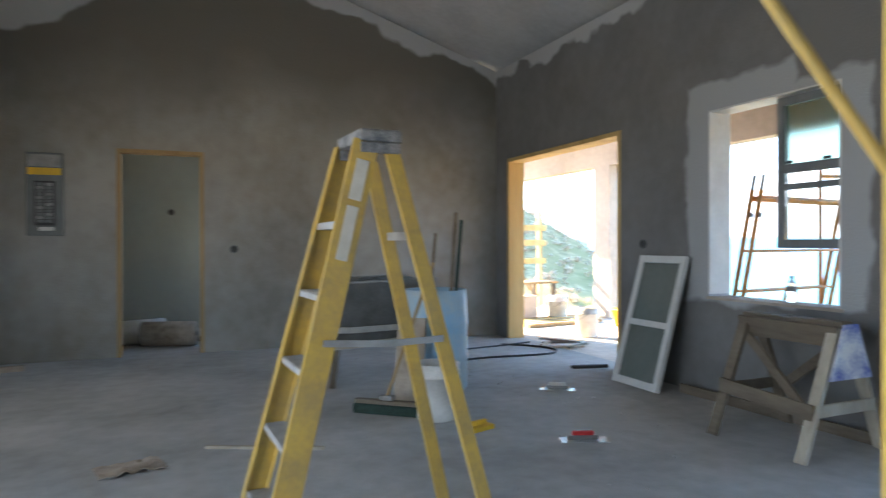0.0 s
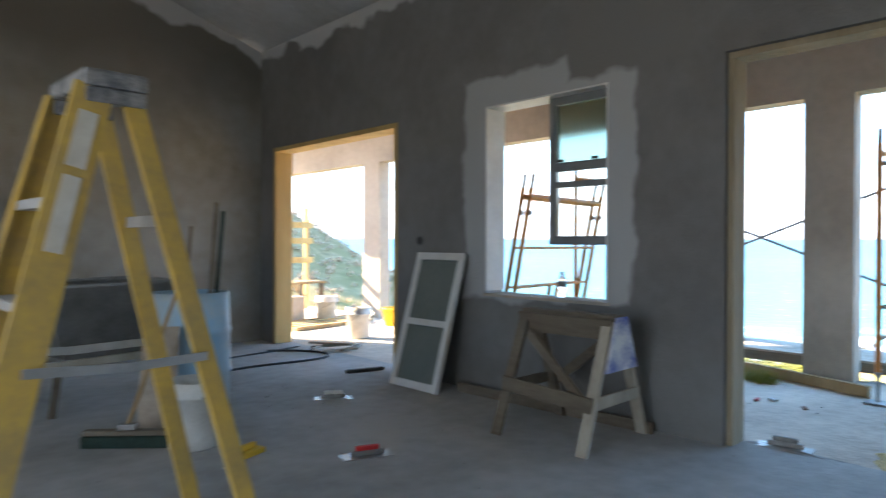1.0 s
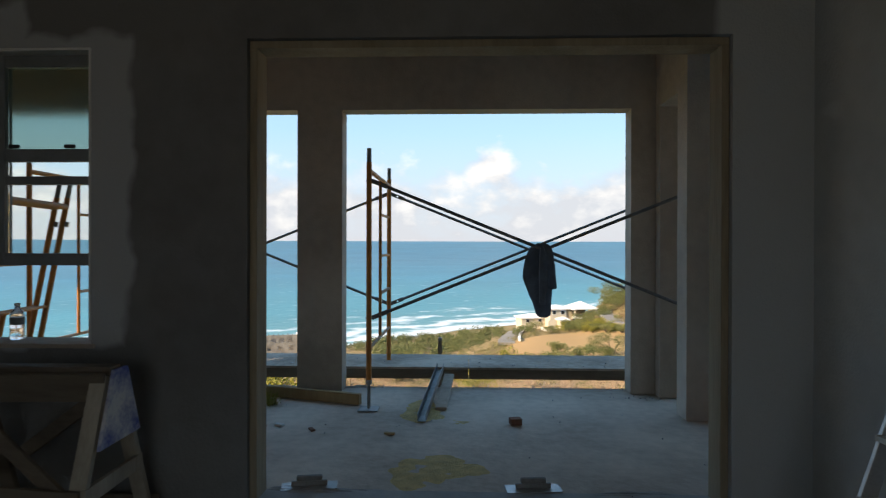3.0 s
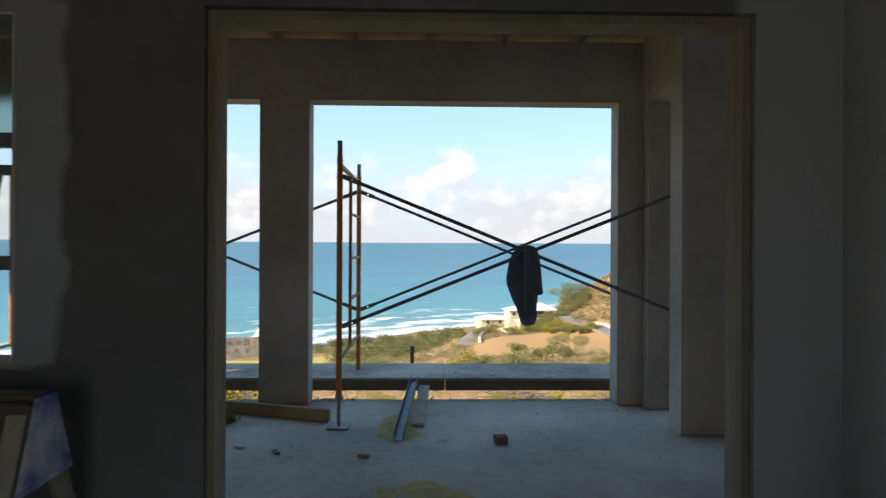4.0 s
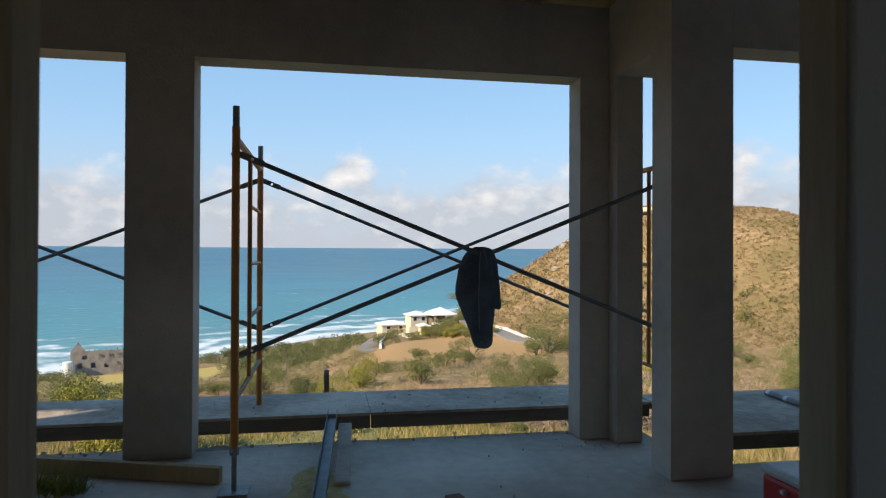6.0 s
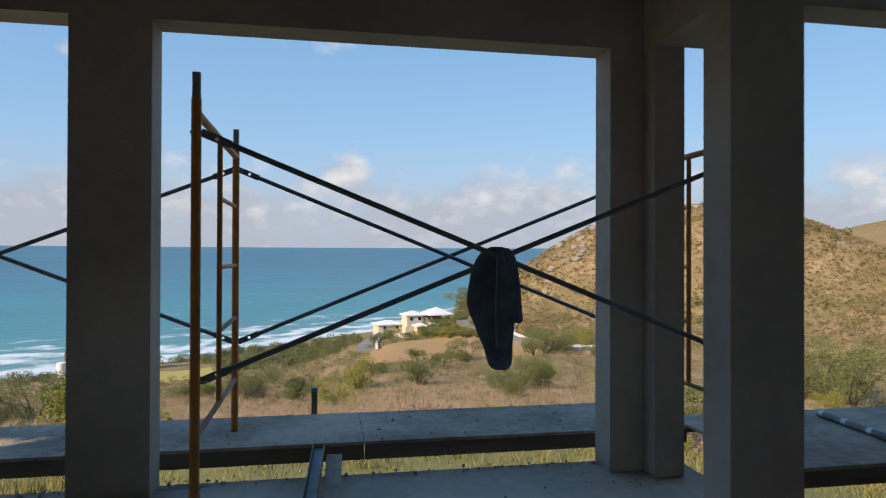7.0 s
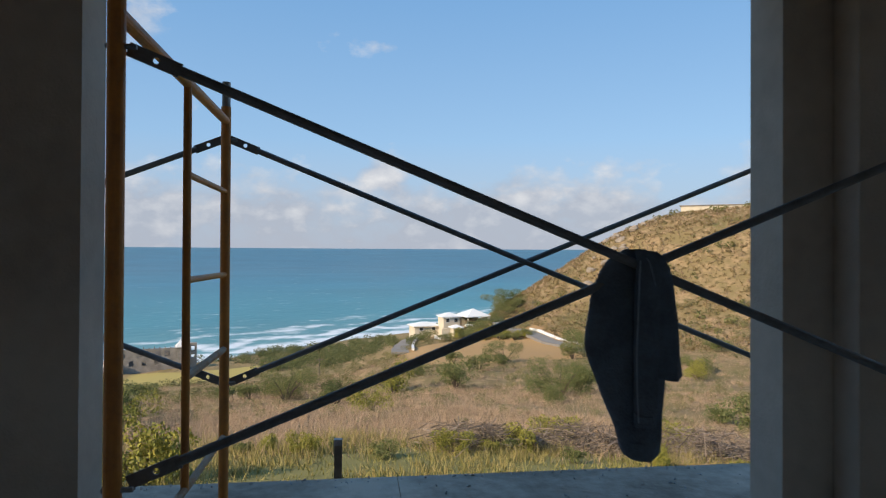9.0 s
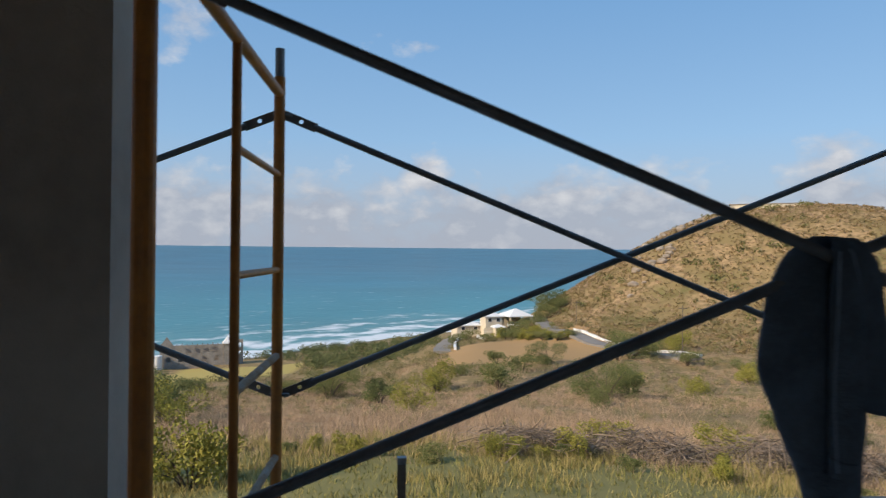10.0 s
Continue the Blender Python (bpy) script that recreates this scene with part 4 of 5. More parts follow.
for k in range(26):
    q = (k * 0.618) % 1.0
    x, y = 173 - 24 * q + 2.2 * math.sin(k * 1.9), -23.5 - 12.5 * q + 2.0 * math.sin(k * 3.7)
    shrub((0, 2, 1, 0)[k % 4] if k % 3 else 2, x, y, 1.5 + 0.9 * abs(math.sin(k * 2.1)), "olive garden bush on the bank below the villa")

# ---- buildings by the shore ----
HOUSE = material("cream house wall", (0.66, 0.58, 0.45), 0.85, second=(0.5, 0.44, 0.36), scale=0.6)
ROOFW = material("white roof sheet", (0.80, 0.80, 0.80), 0.6, second=(0.7, 0.7, 0.7), scale=0.5)
RUIN = material("grey block wall", (0.36, 0.33, 0.30), 0.95, second=(0.22, 0.20, 0.185), scale=0.5, mix=0.9, bump=0.4, bump_scale=2)
DARK = material("unlit opening", (0.03, 0.03, 0.032), 0.6, scale=1)
ASPHALT = material("pale worn asphalt", (0.25, 0.23, 0.21), 0.9, second=(0.18, 0.165, 0.15), scale=0.4, bump=0.2)


def hip_roof(w, d, z, rise, over=0.5):
    bm = bmesh.new()
    a, b = w / 2 + over, d / 2 + over
    low = [bm.verts.new(p) for p in ((-a, -b, z), (a, -b, z), (a, b, z), (-a, b, z))]
    under = [bm.verts.new((v.co.x, v.co.y, z - 0.25)) for v in low]
    k = max(0.0, b - a)
    ridge = [bm.verts.new((0, -k - 0.01, z + rise)), bm.verts.new((0, k + 0.01, z + rise))]
    bm.faces.new((low[0], low[1], ridge[0])); bm.faces.new((low[1], low[2], ridge[1], ridge[0]))
    bm.faces.new((low[2], low[3], ridge[1])); bm.faces.new((low[3], low[0], ridge[0], ridge[1]))
    for i in range(4):
        bm.faces.new((low[i], under[i], under[(i + 1) % 4], low[(i + 1) % 4]))
    bm.faces.new(list(reversed(under)))
    return bm


def villa(label, x, y, z, w, d, h, rise, turn, windows=3):
    t = thing("house", label, "house", "houses by the shore", (x, y, z), turn)
    wall_ = part("wall", boxed((-w / 2, -d / 2, -3), (w / 2, d / 2, h), 0.02), HOUSE, t)
    part("roof", hip_roof(w, d, h, rise), ROOFW, t)
    for i in range(windows):
        yy = -d / 2 + (i + 0.5) * d / windows
        win = part("window", boxed((-w / 2 - 0.06, yy - 0.55, h * 0.35), (-w / 2 + 0.02, yy + 0.55, h * 0.8), 0.01), WHITE_PAINT, t)
        part("pane", boxed((-w / 2 - 0.09, yy - 0.45, h * 0.39), (-w / 2 - 0.065, yy + 0.45, h * 0.76), 0.0), DARK, win)
    return t


villa("cream villa with a low white hipped roof by the sea", 184, -23.4, -18.2, 4.6, 4.8, 2.5, 1.0, 12, 2)
villa("long low white roofed house wing beside the villa", 187.5, -16.9, -20.6, 5.5, 7.2, 2.1, 0.9, 12, 2)
villa("small cream outbuilding on the garden terrace", 178.5, -24.6, -20.8, 2.6, 2.4, 2.6, 0.7, 12, 1)
steps = thing("garden_terrace", "cream stepped garden walls below the villa", "retaining wall", at=(175, -21.6, -21.5), rz=12)
for k in range(4):
    part("step_wall", boxed((k * 1.3 - 0.25, -1.4 - 0.2 * k, -2.0), (k * 1.3 + 0.25, 1.6 - 0.5 * k, 0.6 + 0.75 * k), 0.03), HOUSE, steps)
part("side_wall", boxed((-0.25, 1.65, -2.0), (4.5, 1.95, 1.1), 0.03), ROOFW, steps)
pav = thing("carport", "open carport with a sloping white roof beside the villa", "carport", at=(188.5, -31.0, -18.7), rz=15)
part("roof", hip_roof(7, 6.6, 2.7, 1.9), ROOFW, pav)
for px, py in ((-3.2, -3.0), (3.2, -3.0), (3.2, 3.0), (-3.2, 3.0)):
    part("post", boxed((px - 0.15, py - 0.15, -3), (px + 0.15, py + 0.15, 2.45), 0.01), HOUSE, pav)
part("back_wall", boxed((3.25, -3.0, -3), (3.45, 3.0, 2.4), 0.01), HOUSE, pav)
car = thing("car", "small white car parked under the carport", "car", at=(182.6, -29.9, float(height(182.6, -29.9)) + 0.25), rz=100)
body = bmesh.new()
add_box(body, (-2.1, -0.85, 0.35), (2.1, 0.85, 0.95), 0.15)
part("body", body, ROOFW, car)
part("cabin", add_box(bmesh.new(), (-1.2, -0.72, 0.95), (1.1, 0.72, 1.5), 0.2), DARK, car, "dark car windows")
for wx in (-1.35, 1.35):
    for wy in (-0.8, 0.8):
        part("wheel", tube((wx, wy - 0.1, 0.34), (wx, wy + 0.1, 0.34), 0.34, 14), BLACK, car)

ruin = thing("ruined_house", "roofless grey block house with a white tower roof by the beach", "house", "houses by the shore", (219.9, 70.2, -33.4), 17)
ruin.scale = (0.92, 0.92, 0.92)
part("wall", wall("x", -2.5, 0.4, -12, 8, -8, 5.0, [(-10.4 + k * 2.9, -8.6 + k * 2.9, 2.3, 4.1) for k in range(4)] + [(3.6, 5.0, 2.3, 3.7)] + [(-10.6 + k * 3.9, -9.2 + k * 3.9, -0.6, 1.2) for k in range(5)]), RUIN, ruin)
part("wall", wall("x", 4.5, 0.4, -12, 8, -8, 4.2, []), RUIN, ruin)
part("wall", wall("y", -12.4, 0.4, -2.5, 4.9, -8, 5.0, [(0, 1.2, 2.2, 3.8)]), RUIN, ruin)
part("wall", wall("y", 8, 0.4, -2.5, 4.9, -8, 5.0, [(0, 1.2, 2.2, 3.8)]), RUIN, ruin)
bm = bmesh.new()
g = [bm.verts.new(p) for p in ((-2.5, 4.0, 5.0), (-2.5, 8.4, 5.0), (-2.5, 6.2, 8.2), (-2.1, 4.0, 5.0), (-2.1, 8.4, 5.0), (-2.1, 6.2, 8.2))]
for f in ((0, 1, 2), (3, 5, 4), (0, 3, 4, 1), (1, 4, 5, 2), (2, 5, 3, 0)):
    bm.faces.new([g[i] for i in f])
part("gable", bm, RUIN, ruin)
for k in range(9):
    part("roof_beam", beam((-2.3, -10.5 + k * 1.7, 5.1), (4.6, -10.5 + k * 1.7, 4.5 + 0.3 * (k % 2)), 0.22, 0.22, 0.0), WOOD_DARK, ruin)
part("tower", wall("x", -3.0, 3.4, -15.5, -12.45, -8, 5.2, []), RUIN, ruin)
part("tower_roof", hip_roof(3.6, 3.4, 0.0, 2.6, 0.2), ROOFW, ruin).location = (-1.3, -13.9, 5.4)
part("shell_tower", wall("x", -1.0, 2.2, -19.0, -16.6, -8, 6.2, [(-18.4, -17.2, 1.0, 2.2), (-18.4, -17.2, 3.4, 5.2)]), RUIN, ruin)
part("cistern", lathe([(1.5, -8), (1.5, 2.0), (1.35, 2.25)], 20), ROOFW, ruin).location = (-4.5, 9.0, 0)

fort = thing("hilltop_building", "long low pale building on top of the headland", "building", at=(190, -107, 0), rz=-31)
zt = float(height(190, -107))
part("wall", boxed((-3, -10, zt - 3), (3, 11, zt + 1.1), 0.05), HOUSE, fort)
part("roof", boxed((-3.3, -10.4, zt + 1.11), (3.3, 11.4, zt + 1.35), 0.02), RUIN, fort)


def strip(name, label, pts, width, mat, lift, steps=14):
    """A road that follows the ground along a smooth line."""
    fine = []
    for (xa, ya), (xb, yb) in zip(pts, pts[1:]):
        fine += [(xa + (xb - xa) * k / steps, ya + (yb - ya) * k / steps) for k in range(steps)]
    fine.append(pts[-1])
    bm = bmesh.new()
    rows = []
    for i, (x, y) in enumerate(fine):
        x2, y2 = fine[min(i + 1, len(fine) - 1)]
        x1, y1 = fine[max(i - 1, 0)]
        n = Vector((-(y2 - y1), x2 - x1)).normalized() * width / 2
        z = max(float(height(x + n.x, y + n.y)), float(height(x - n.x, y - n.y)), float(height(x, y))) + lift
        rows.append([bm.verts.new((x + s * n.x, y + s * n.y, z)) for s in (-1, 1)])
    for a, b in zip(rows, rows[1:]):
        bm.faces.new((a[0], a[1], b[1], b[0]))
    r = bmesh.ops.extrude_face_region(bm, geom=bm.faces[:])
    bmesh.ops.translate(bm, vec=(0, 0, -0.6), verts=[v for v in r["geom"] if isinstance(v, bmesh.types.BMVert)])
    bmesh.ops.recalc_face_normals(bm, faces=bm.faces)
    return structure(name, bm, mat, label, "road")


LANE = [(182, -36), (168, -35.5), (156, -37.5), (140, -41), (124, -44), (114, -49)]
strip("road", "grey asphalt lane below the headland", LANE, 4.0, ASPHALT, 0.12)
strip("kerb_road", "white painted kerb of the lane", [(x + 2.2, y - 2.2) for x, y in LANE[2:]], 0.5, ROOFW, 0.45)
strip("drive", "pale asphalt drive to the villa", [(186, -14.2), (176, -10.6), (166, -8.6), (154, -8.0)], 4.0, ASPHALT, 0.15)
strip("kerb_drive", "white kerb of the drive", [(195, -18.1), (186, -15.6), (176, -13.0), (165, -11.8), (153, -10.9)], 0.6, ROOFW, 0.8)


def pole(x, y, h):
    z = float(height(x, y))
    t = thing("utility_pole", "thin grey wooden utility pole", "utility pole", "utility poles", (x, y, z))
    part("shaft", tube((0, 0, -0.3), (0, 0, h), 0.11, 8, 0.08), WOOD_DARK, t)
    part("crossarm", boxed((-0.06, -0.8, h - 0.6), (0.06, 0.8, h - 0.45), 0.01), WOOD_DARK, t)
    return t


for x, y, h in ((141.8, 9.5, 4.8), (113.7, -46.6, 9.6), (163.9, -41.8, 6.0)):
    pole(x, y, h)

# ---- things in the room ----
def step_ladder():
    """Yellow fibreglass step ladder, steps towards -x."""
    t = thing("step_ladder", "yellow fibreglass step ladder with a mortar splashed cap", "ladder", at=(0.715, 2.72, 0), rz=3)
    H, yt, yb = 1.53, 0.13, 0.24
    for s in (-1, 1):
        a, b = Vector((-0.43, s * yb, 0.02)), Vector((-0.045, s * yt, H))
        bm = beam(a, b, 0.012, 0.094, 0.002, (1, 0, 0.25))
        rail = part("front_rail", bm, FIBRE, t)
        u = (b - a).normalized()
        for e in (-1, 1):
            off = Vector((u.z, 0, -u.x)) * 0.040 * e
            part("flange", beam(a + off - Vector((0, s * 0.012, 0)), b + off - Vector((0, s * 0.012, 0)), 0.030, 0.008, 0.001, (u.z, 0, -u.x)), FIBRE, rail)
        part("rubber_foot", add_box(bmesh.new(), (-0.475, s * yb - 0.025, 0), (-0.385, s * yb + 0.025, 0.045), 0.006), BLACK, rail)
        m = a.lerp(b, 0.86) + Vector((0, s * 0.0085, 0))
        n = a.lerp(b, 0.955) + Vector((0, s * 0.0085, 0))
        part("label_sticker", beam(m, n, 0.002, 0.046, 0.0, (1, 0, 0.25)), LABEL_GREY, rail, "worn pale paper sticker")
        m, n = a.lerp(b, 0.72) + Vector((0, s * 0.0085, 0)), a.lerp(b, 0.845) + Vector((0, s * 0.0085, 0))
        part("label_sticker", beam(m, n, 0.002, 0.042, 0.0, (1, 0, 0.25)), LABEL_GREY, rail, "worn pale paper sticker")
        a2, b2 = Vector((0.43, s * yb * 0.96, 0.02)), Vector((0.05, s * yt * 0.92, H - 0.02))
        rear = part("rear_rail", beam(a2, b2, 0.022, 0.056, 0.004, (1, 0, -0.25)), FIBRE, t)
        part("rubber_foot", add_box(bmesh.new(), (0.395, s * yb * 0.96 - 0.02, 0), (0.465, s * yb * 0.96 + 0.02, 0.04), 0.006), BLACK, rear)
        k1, k2 = a.lerp(b, 0.535), a2.lerp(b2, 0.535)
        mid = (k1 + k2) / 2 + Vector((0, 0, -0.01))
        y = Vector((0, s * 0.016, 0))
        bar = part("spreader_bar", beam(k1 + y, mid + y, 0.004, 0.024, 0.001), ALU, t)
        part("spreader_link", beam(mid + y * 1.3, k2 + y * 1.3, 0.004, 0.024, 0.001), ALU, bar)
    for k in range(1, 6):
        f = k / 6.0
        x, w = -0.43 + 0.385 * f, yb + (yt - yb) * f
        z = H * f - 0.045
        bm = boxed((x - 0.05, -w + 0.008, z - 0.012), (x + 0.032, w - 0.008, z + 0.012), 0.004)
        st = part("tread", bm, TREAD, t, "ribbed grey metal tread")
        for g in range(5):
            part("rib", boxed((x - 0.044 + g * 0.016, -w + 0.012, z + 0.0125), (x - 0.038 + g * 0.016, w - 0.012, z + 0.015), 0.0), TREAD, st)
    for f in (0.78,):
        x, w = 0.43 - 0.38 * f, (yb + (yt - yb) * f) * 0.95
        part("rear_brace", boxed((x - 0.006, -w, H * f - 0.016), (x + 0.006, w, H * f + 0.016), 0.002), TREAD, t)
    bm = boxed((-0.075, -0.15, H), (0.085, 0.15, H + 0.045), 0.010)
    cap = part("top_cap", bm, LADDER_CAP, t, "dark plastic cap splashed with mortar")
    for s in (-1, 1):
        part("cap_lip", boxed((-0.07, s * 0.125 - 0.02, H - 0.04), (0.08, s * 0.125 + 0.02, H - 0.001), 0.006), LADDER_CAP, cap)
    return t


step_ladder()


def sawhorse():
    t = thing("sawhorse", "weathered wooden sawhorse with a blue painted plywood end", "sawhorse", at=(3.40, 3.09, 0), rz=2)
    part("ridge_beam", boxed((-0.045, -0.325, 0.665), (0.045, 0.325, 0.735), 0.006), WOOD_DARK, t)
    for s in (-1, 1):
        part("top_board", beam((s * 0.06, -0.32, 0.655), (s * 0.06, 0.32, 0.655), 0.02, 0.13, 0.003, (s * 0.45, 0, 1)), WOOD_DARK, t)
    # near legs paler for the light from the opening; the tie is pale itself
    for y in (-0.29, 0.29):
        for s in (-1, 1):
            part("leg", beam((s * 0.33, y * 1.02, 0.0), (s * 0.055, y, 0.70), 0.03, 0.065, 0.003, (0, 1, 0)), WOOD_PALE if y < 0 else WOOD_DARK, t)
        part("end_tie", beam((-0.235, y * 1.1, 0.27), (0.235, y * 1.1, 0.27), 0.02, 0.065, 0.003), WOOD_PALE if y < 0 else WOOD_DARK, t)
    part("stretcher", beam((-0.25, -0.31, 0.26), (-0.25, 0.31, 0.30), 0.022, 0.085, 0.003), WOOD_DARK, t)
    part("diagonal_brace", beam((-0.243, -0.26, 0.26), (-0.115, 0.22, 0.60), 0.02, 0.06, 0.003), WOOD_DARK, t)
    part("diagonal_brace", beam((0.243, 0.26, 0.26), (0.115, -0.22, 0.60), 0.02, 0.06, 0.003), WOOD_DARK, t)
    bm = bmesh.new()
    f = [bm.verts.new((x, -0.335, z)) for x, z in ((-0.17, 0.43), (0.17, 0.43), (0.055, 0.725), (-0.055, 0.725))]
    face = bm.faces.new(f)
    r = bmesh.ops.extrude_face_region(bm, geom=[face])
    bmesh.ops.translate(bm, vec=(0, -0.014, 0), verts=[v for v in r["geom"] if isinstance(v, bmesh.types.BMVert)])
    bmesh.ops.recalc_face_normals(bm, faces=bm.faces)
    part("end_gusset", bm, BLUE_PAINT, t, "plywood gusset with flaking blue and white paint")
    return t


sawhorse()

# white window sash leaning on the wall
t = thing("loose_window", "white framed two pane window leaning against the plaster wall", "window frame", at=(3.495, 4.645, 0), rz=0)
LEAN = Matrix.Rotation(math.atan2(0.30, 1.05), 4, "Y")


def leaned(lo, hi, bevel=0.004):
    return add_box(bmesh.new(), lo, hi, bevel, LEAN)


W2, H2 = 0.275, 1.10
part("stile", leaned((-0.02, -W2, 0), (0.02, -W2 + 0.055, H2)), WHITE_PAINT, t)
part("stile", leaned((-0.02, W2 - 0.055, 0), (0.02, W2, H2)), WHITE_PAINT, t)
for z0, z1 in ((0.0, 0.06), (0.50, 0.55), (H2 - 0.06, H2)):
    part("rail", leaned((-0.019, -W2 + 0.056, z0), (0.019, W2 - 0.056, z1)), WHITE_PAINT, t)
for z0, z1 in ((0.061, 0.499), (0.551, H2 - 0.061)):
    part("pane", leaned((-0.004, -W2 + 0.057, z0), (0.004, W2 - 0.057, z1), 0), SCREEN, t, "dusty dark glass pane")

# drum of water with sticks, bucket, broom, barrow
t = thing("plastic_drum", "faded blue plastic drum with its top cut off", "barrel", at=(1.97, 5.2, 0))
part("body", lathe([(0.235, 0.0), (0.255, 0.03), (0.262, 0.25), (0.27, 0.27), (0.262, 0.29), (0.262, 0.52), (0.27, 0.54), (0.262, 0.56), (0.255, 0.72), (0.25, 0.80), (0.238, 0.80), (0.245, 0.70), (0.245, 0.06)], 36), BLUE_DRUM, t, smooth=True)
part("water", lathe([(0.243, 0.60), (0.243, 0.62)], 32), SCREEN, t, "murky water")
for name, label, a, b, rad, mat in (("wooden_stick", "thin grey wooden stick standing in the drum", (1.90, 5.28, 0.08), (2.04, 5.36, 1.25), 0.013, WOOD_DARK),
                                    ("long_handle", "long wooden tool handle standing in the drum", (2.02, 5.10, 0.08), (2.20, 5.30, 1.42), 0.016, WOOD_DARK),
                                    ("green_pole", "green painted pole standing in the drum", (2.06, 5.12, 0.08), (2.24, 5.28, 1.36), 0.014, BRISTLE)):
    tagged(part(name, tube(a, b, rad, 10), mat), label, "stick", "sticks in the drum")


def pail(label, x, y, mat, h=0.37, r0=0.13, r1=0.152):
    t = thing("bucket", label, "bucket", "plastic buckets", (x, y, 0), x * 50)
    part("body", lathe([(r0, 0), (r0 + 0.004, 0.01), (r1 - 0.012, h - 0.09), (r1 + 0.006, h - 0.088), (r1 + 0.006, h - 0.07), (r1 - 0.006, h - 0.068), (r1 + 0.004, h - 0.045), (r1 - 0.004, h - 0.04), (r1, h), (r1 - 0.007, h), (r0 - 0.006, 0.012)], 32), mat, t, smooth=True)
    prev = None
    for k in range(13):
        a = math.pi * k / 12
        p = Vector((math.cos(a) * (r1 + 0.01), -math.sin(a) * 0.13, h - 0.07 - math.sin(a) * 0.10))
        if prev is not None and k % 1 == 0:
            if k == 1:
                bm = bmesh.new()
            add_tube(bm, prev, p, 0.003, 6)
        prev = p
    part("bail", bm, STEEL, t, "thin wire handle")
    return t


pail("scuffed white plastic bucket beside the drum", 1.66, 4.38, WHITE_PLASTIC)
pail("scuffed white plastic bucket on the sunny terrace", 4.82, 7.22, WHITE_PLASTIC)
pail("mortar stained pale bucket among building rubbish", 5.45, 8.9, WHITE_PLASTIC)
pail("mortar stained pale bucket among building rubbish", 5.05, 9.3, WHITE_PLASTIC)
t = thing("float_block", "yellow sponge float lying by the bucket", "sponge float", at=(1.80, 4.02, 0), rz=20)
part("sponge", boxed((-0.09, -0.05, 0), (0.09, 0.05, 0.03), 0.006), YELLOW, t)
part("grip", boxed((-0.06, -0.015, 0.031), (0.06, 0.015, 0.06), 0.008), YELLOW, t)

t = thing("push_broom", "wide push broom with dark green bristles standing by the drum", "broom", at=(1.38, 4.60, 0), rz=-40)
part("bristle_block", boxed((-0.24, -0.045, 0.0), (0.24, 0.045, 0.065), 0.012), BRISTLE, t)
part("head", boxed((-0.235, -0.03, 0.066), (0.235, 0.03, 0.095), 0.008), WOOD_DARK, t)
part("socket", boxed((-0.05, -0.028, 0.096), (0.05, 0.028, 0.13), 0.008), STEEL, t)
part("handle", tube((0, 0, 0.12), (0.16, 0.52, 1.02), 0.0125, 10), WOOD, t)
t = thing("grey_board", "grey cement stained board leaning on the drum", "board", at=(1.62, 4.86, 0), rz=-35)
part("panel", add_box(bmesh.new(), (-0.11, -0.008, 0), (0.11, 0.008, 0.62), 0.003, Matrix.Rotation(-0.22, 4, "X")), FORM_TOP, t)

t = thing("mortar_trough", "cement coated grey steel mortar trough on a pale timber stand", "mortar trough", at=(1.62, 5.85, 0), rz=6)
bm = bmesh.new()
lo = [bm.verts.new(p) for p in ((-0.36, -0.24, 0.36), (0.36, -0.24, 0.36), (0.36, 0.24, 0.36), (-0.36, 0.24, 0.36))]
hi = [bm.verts.new(p) for p in ((-0.52, -0.34, 0.84), (0.48, -0.34, 0.86), (0.48, 0.34, 0.86), (-0.52, 0.34, 0.84))]
bm.faces.new(lo)
for i in range(4):
    bm.faces.new((lo[i], lo[(i + 1) % 4], hi[(i + 1) % 4], hi[i]))
bmesh.ops.solidify(bm, geom=bm.faces[:], thickness=0.006)
tray = part("tray", bm, TUB, t)
for s in (-1, 1):
    part("rim", beam((-0.53, s * 0.345, 0.845), (0.49, s * 0.345, 0.865), 0.022, 0.022, 0.004), TUB, tray)
    part("skid", beam((-0.55, s * 0.27, 0.33), (0.55, s * 0.27, 0.35), 0.045, 0.05, 0.004), WOOD_PALE, t)
    for x in (-0.4, 0.4):
        part("leg", beam((x * 1.1, s * 0.27, 0.0), (x, s * 0.27, 0.305), 0.04, 0.04, 0.003, (1, 0, 0)), WOOD_DARK, t)


def trowel(label, x, y, rz, grip):
    t = thing("plastering_trowel", label, "trowel", "plastering trowels", (x, y, 0), rz)
    part("blade", boxed((-0.14, -0.055, 0.0), (0.14, 0.055, 0.004), 0.001), ALU, t)
    part("mount", boxed((-0.09, -0.007, 0.0045), (0.09, 0.007, 0.03), 0.003), STEEL, t)
    part("handle", add_box(bmesh.new(), (-0.065, -0.014, 0.031), (0.065, 0.014, 0.058), 0.009), grip, t)
    return t


trowel("steel plastering float lying on the floor", 2.86, 4.80, -30, WHITE_PLASTIC)
trowel("steel plastering trowel with a red handle on the floor", 2.27, 3.58, -20, RED)
trowel("steel plastering float lying by the opening", 4.08, 2.12, -80, TUB)
trowel("steel plastering float lying by the opening", 4.09, 0.98, -84, TUB)
t = thing("cement_scrap", "crumpled scrap of grey cement paper on the floor", "paper", at=(-0.18, 4.05, 0), rz=15)
bm = bmesh.new()
bmesh.ops.create_grid(bm, x_segments=8, y_segments=5, size=0.5)
for v in bm.verts:
    v.co = Vector((v.co.x * 0.32, v.co.y * 0.2, 0.012 + 0.03 * abs(noise.noise(v.co * 4.0))))
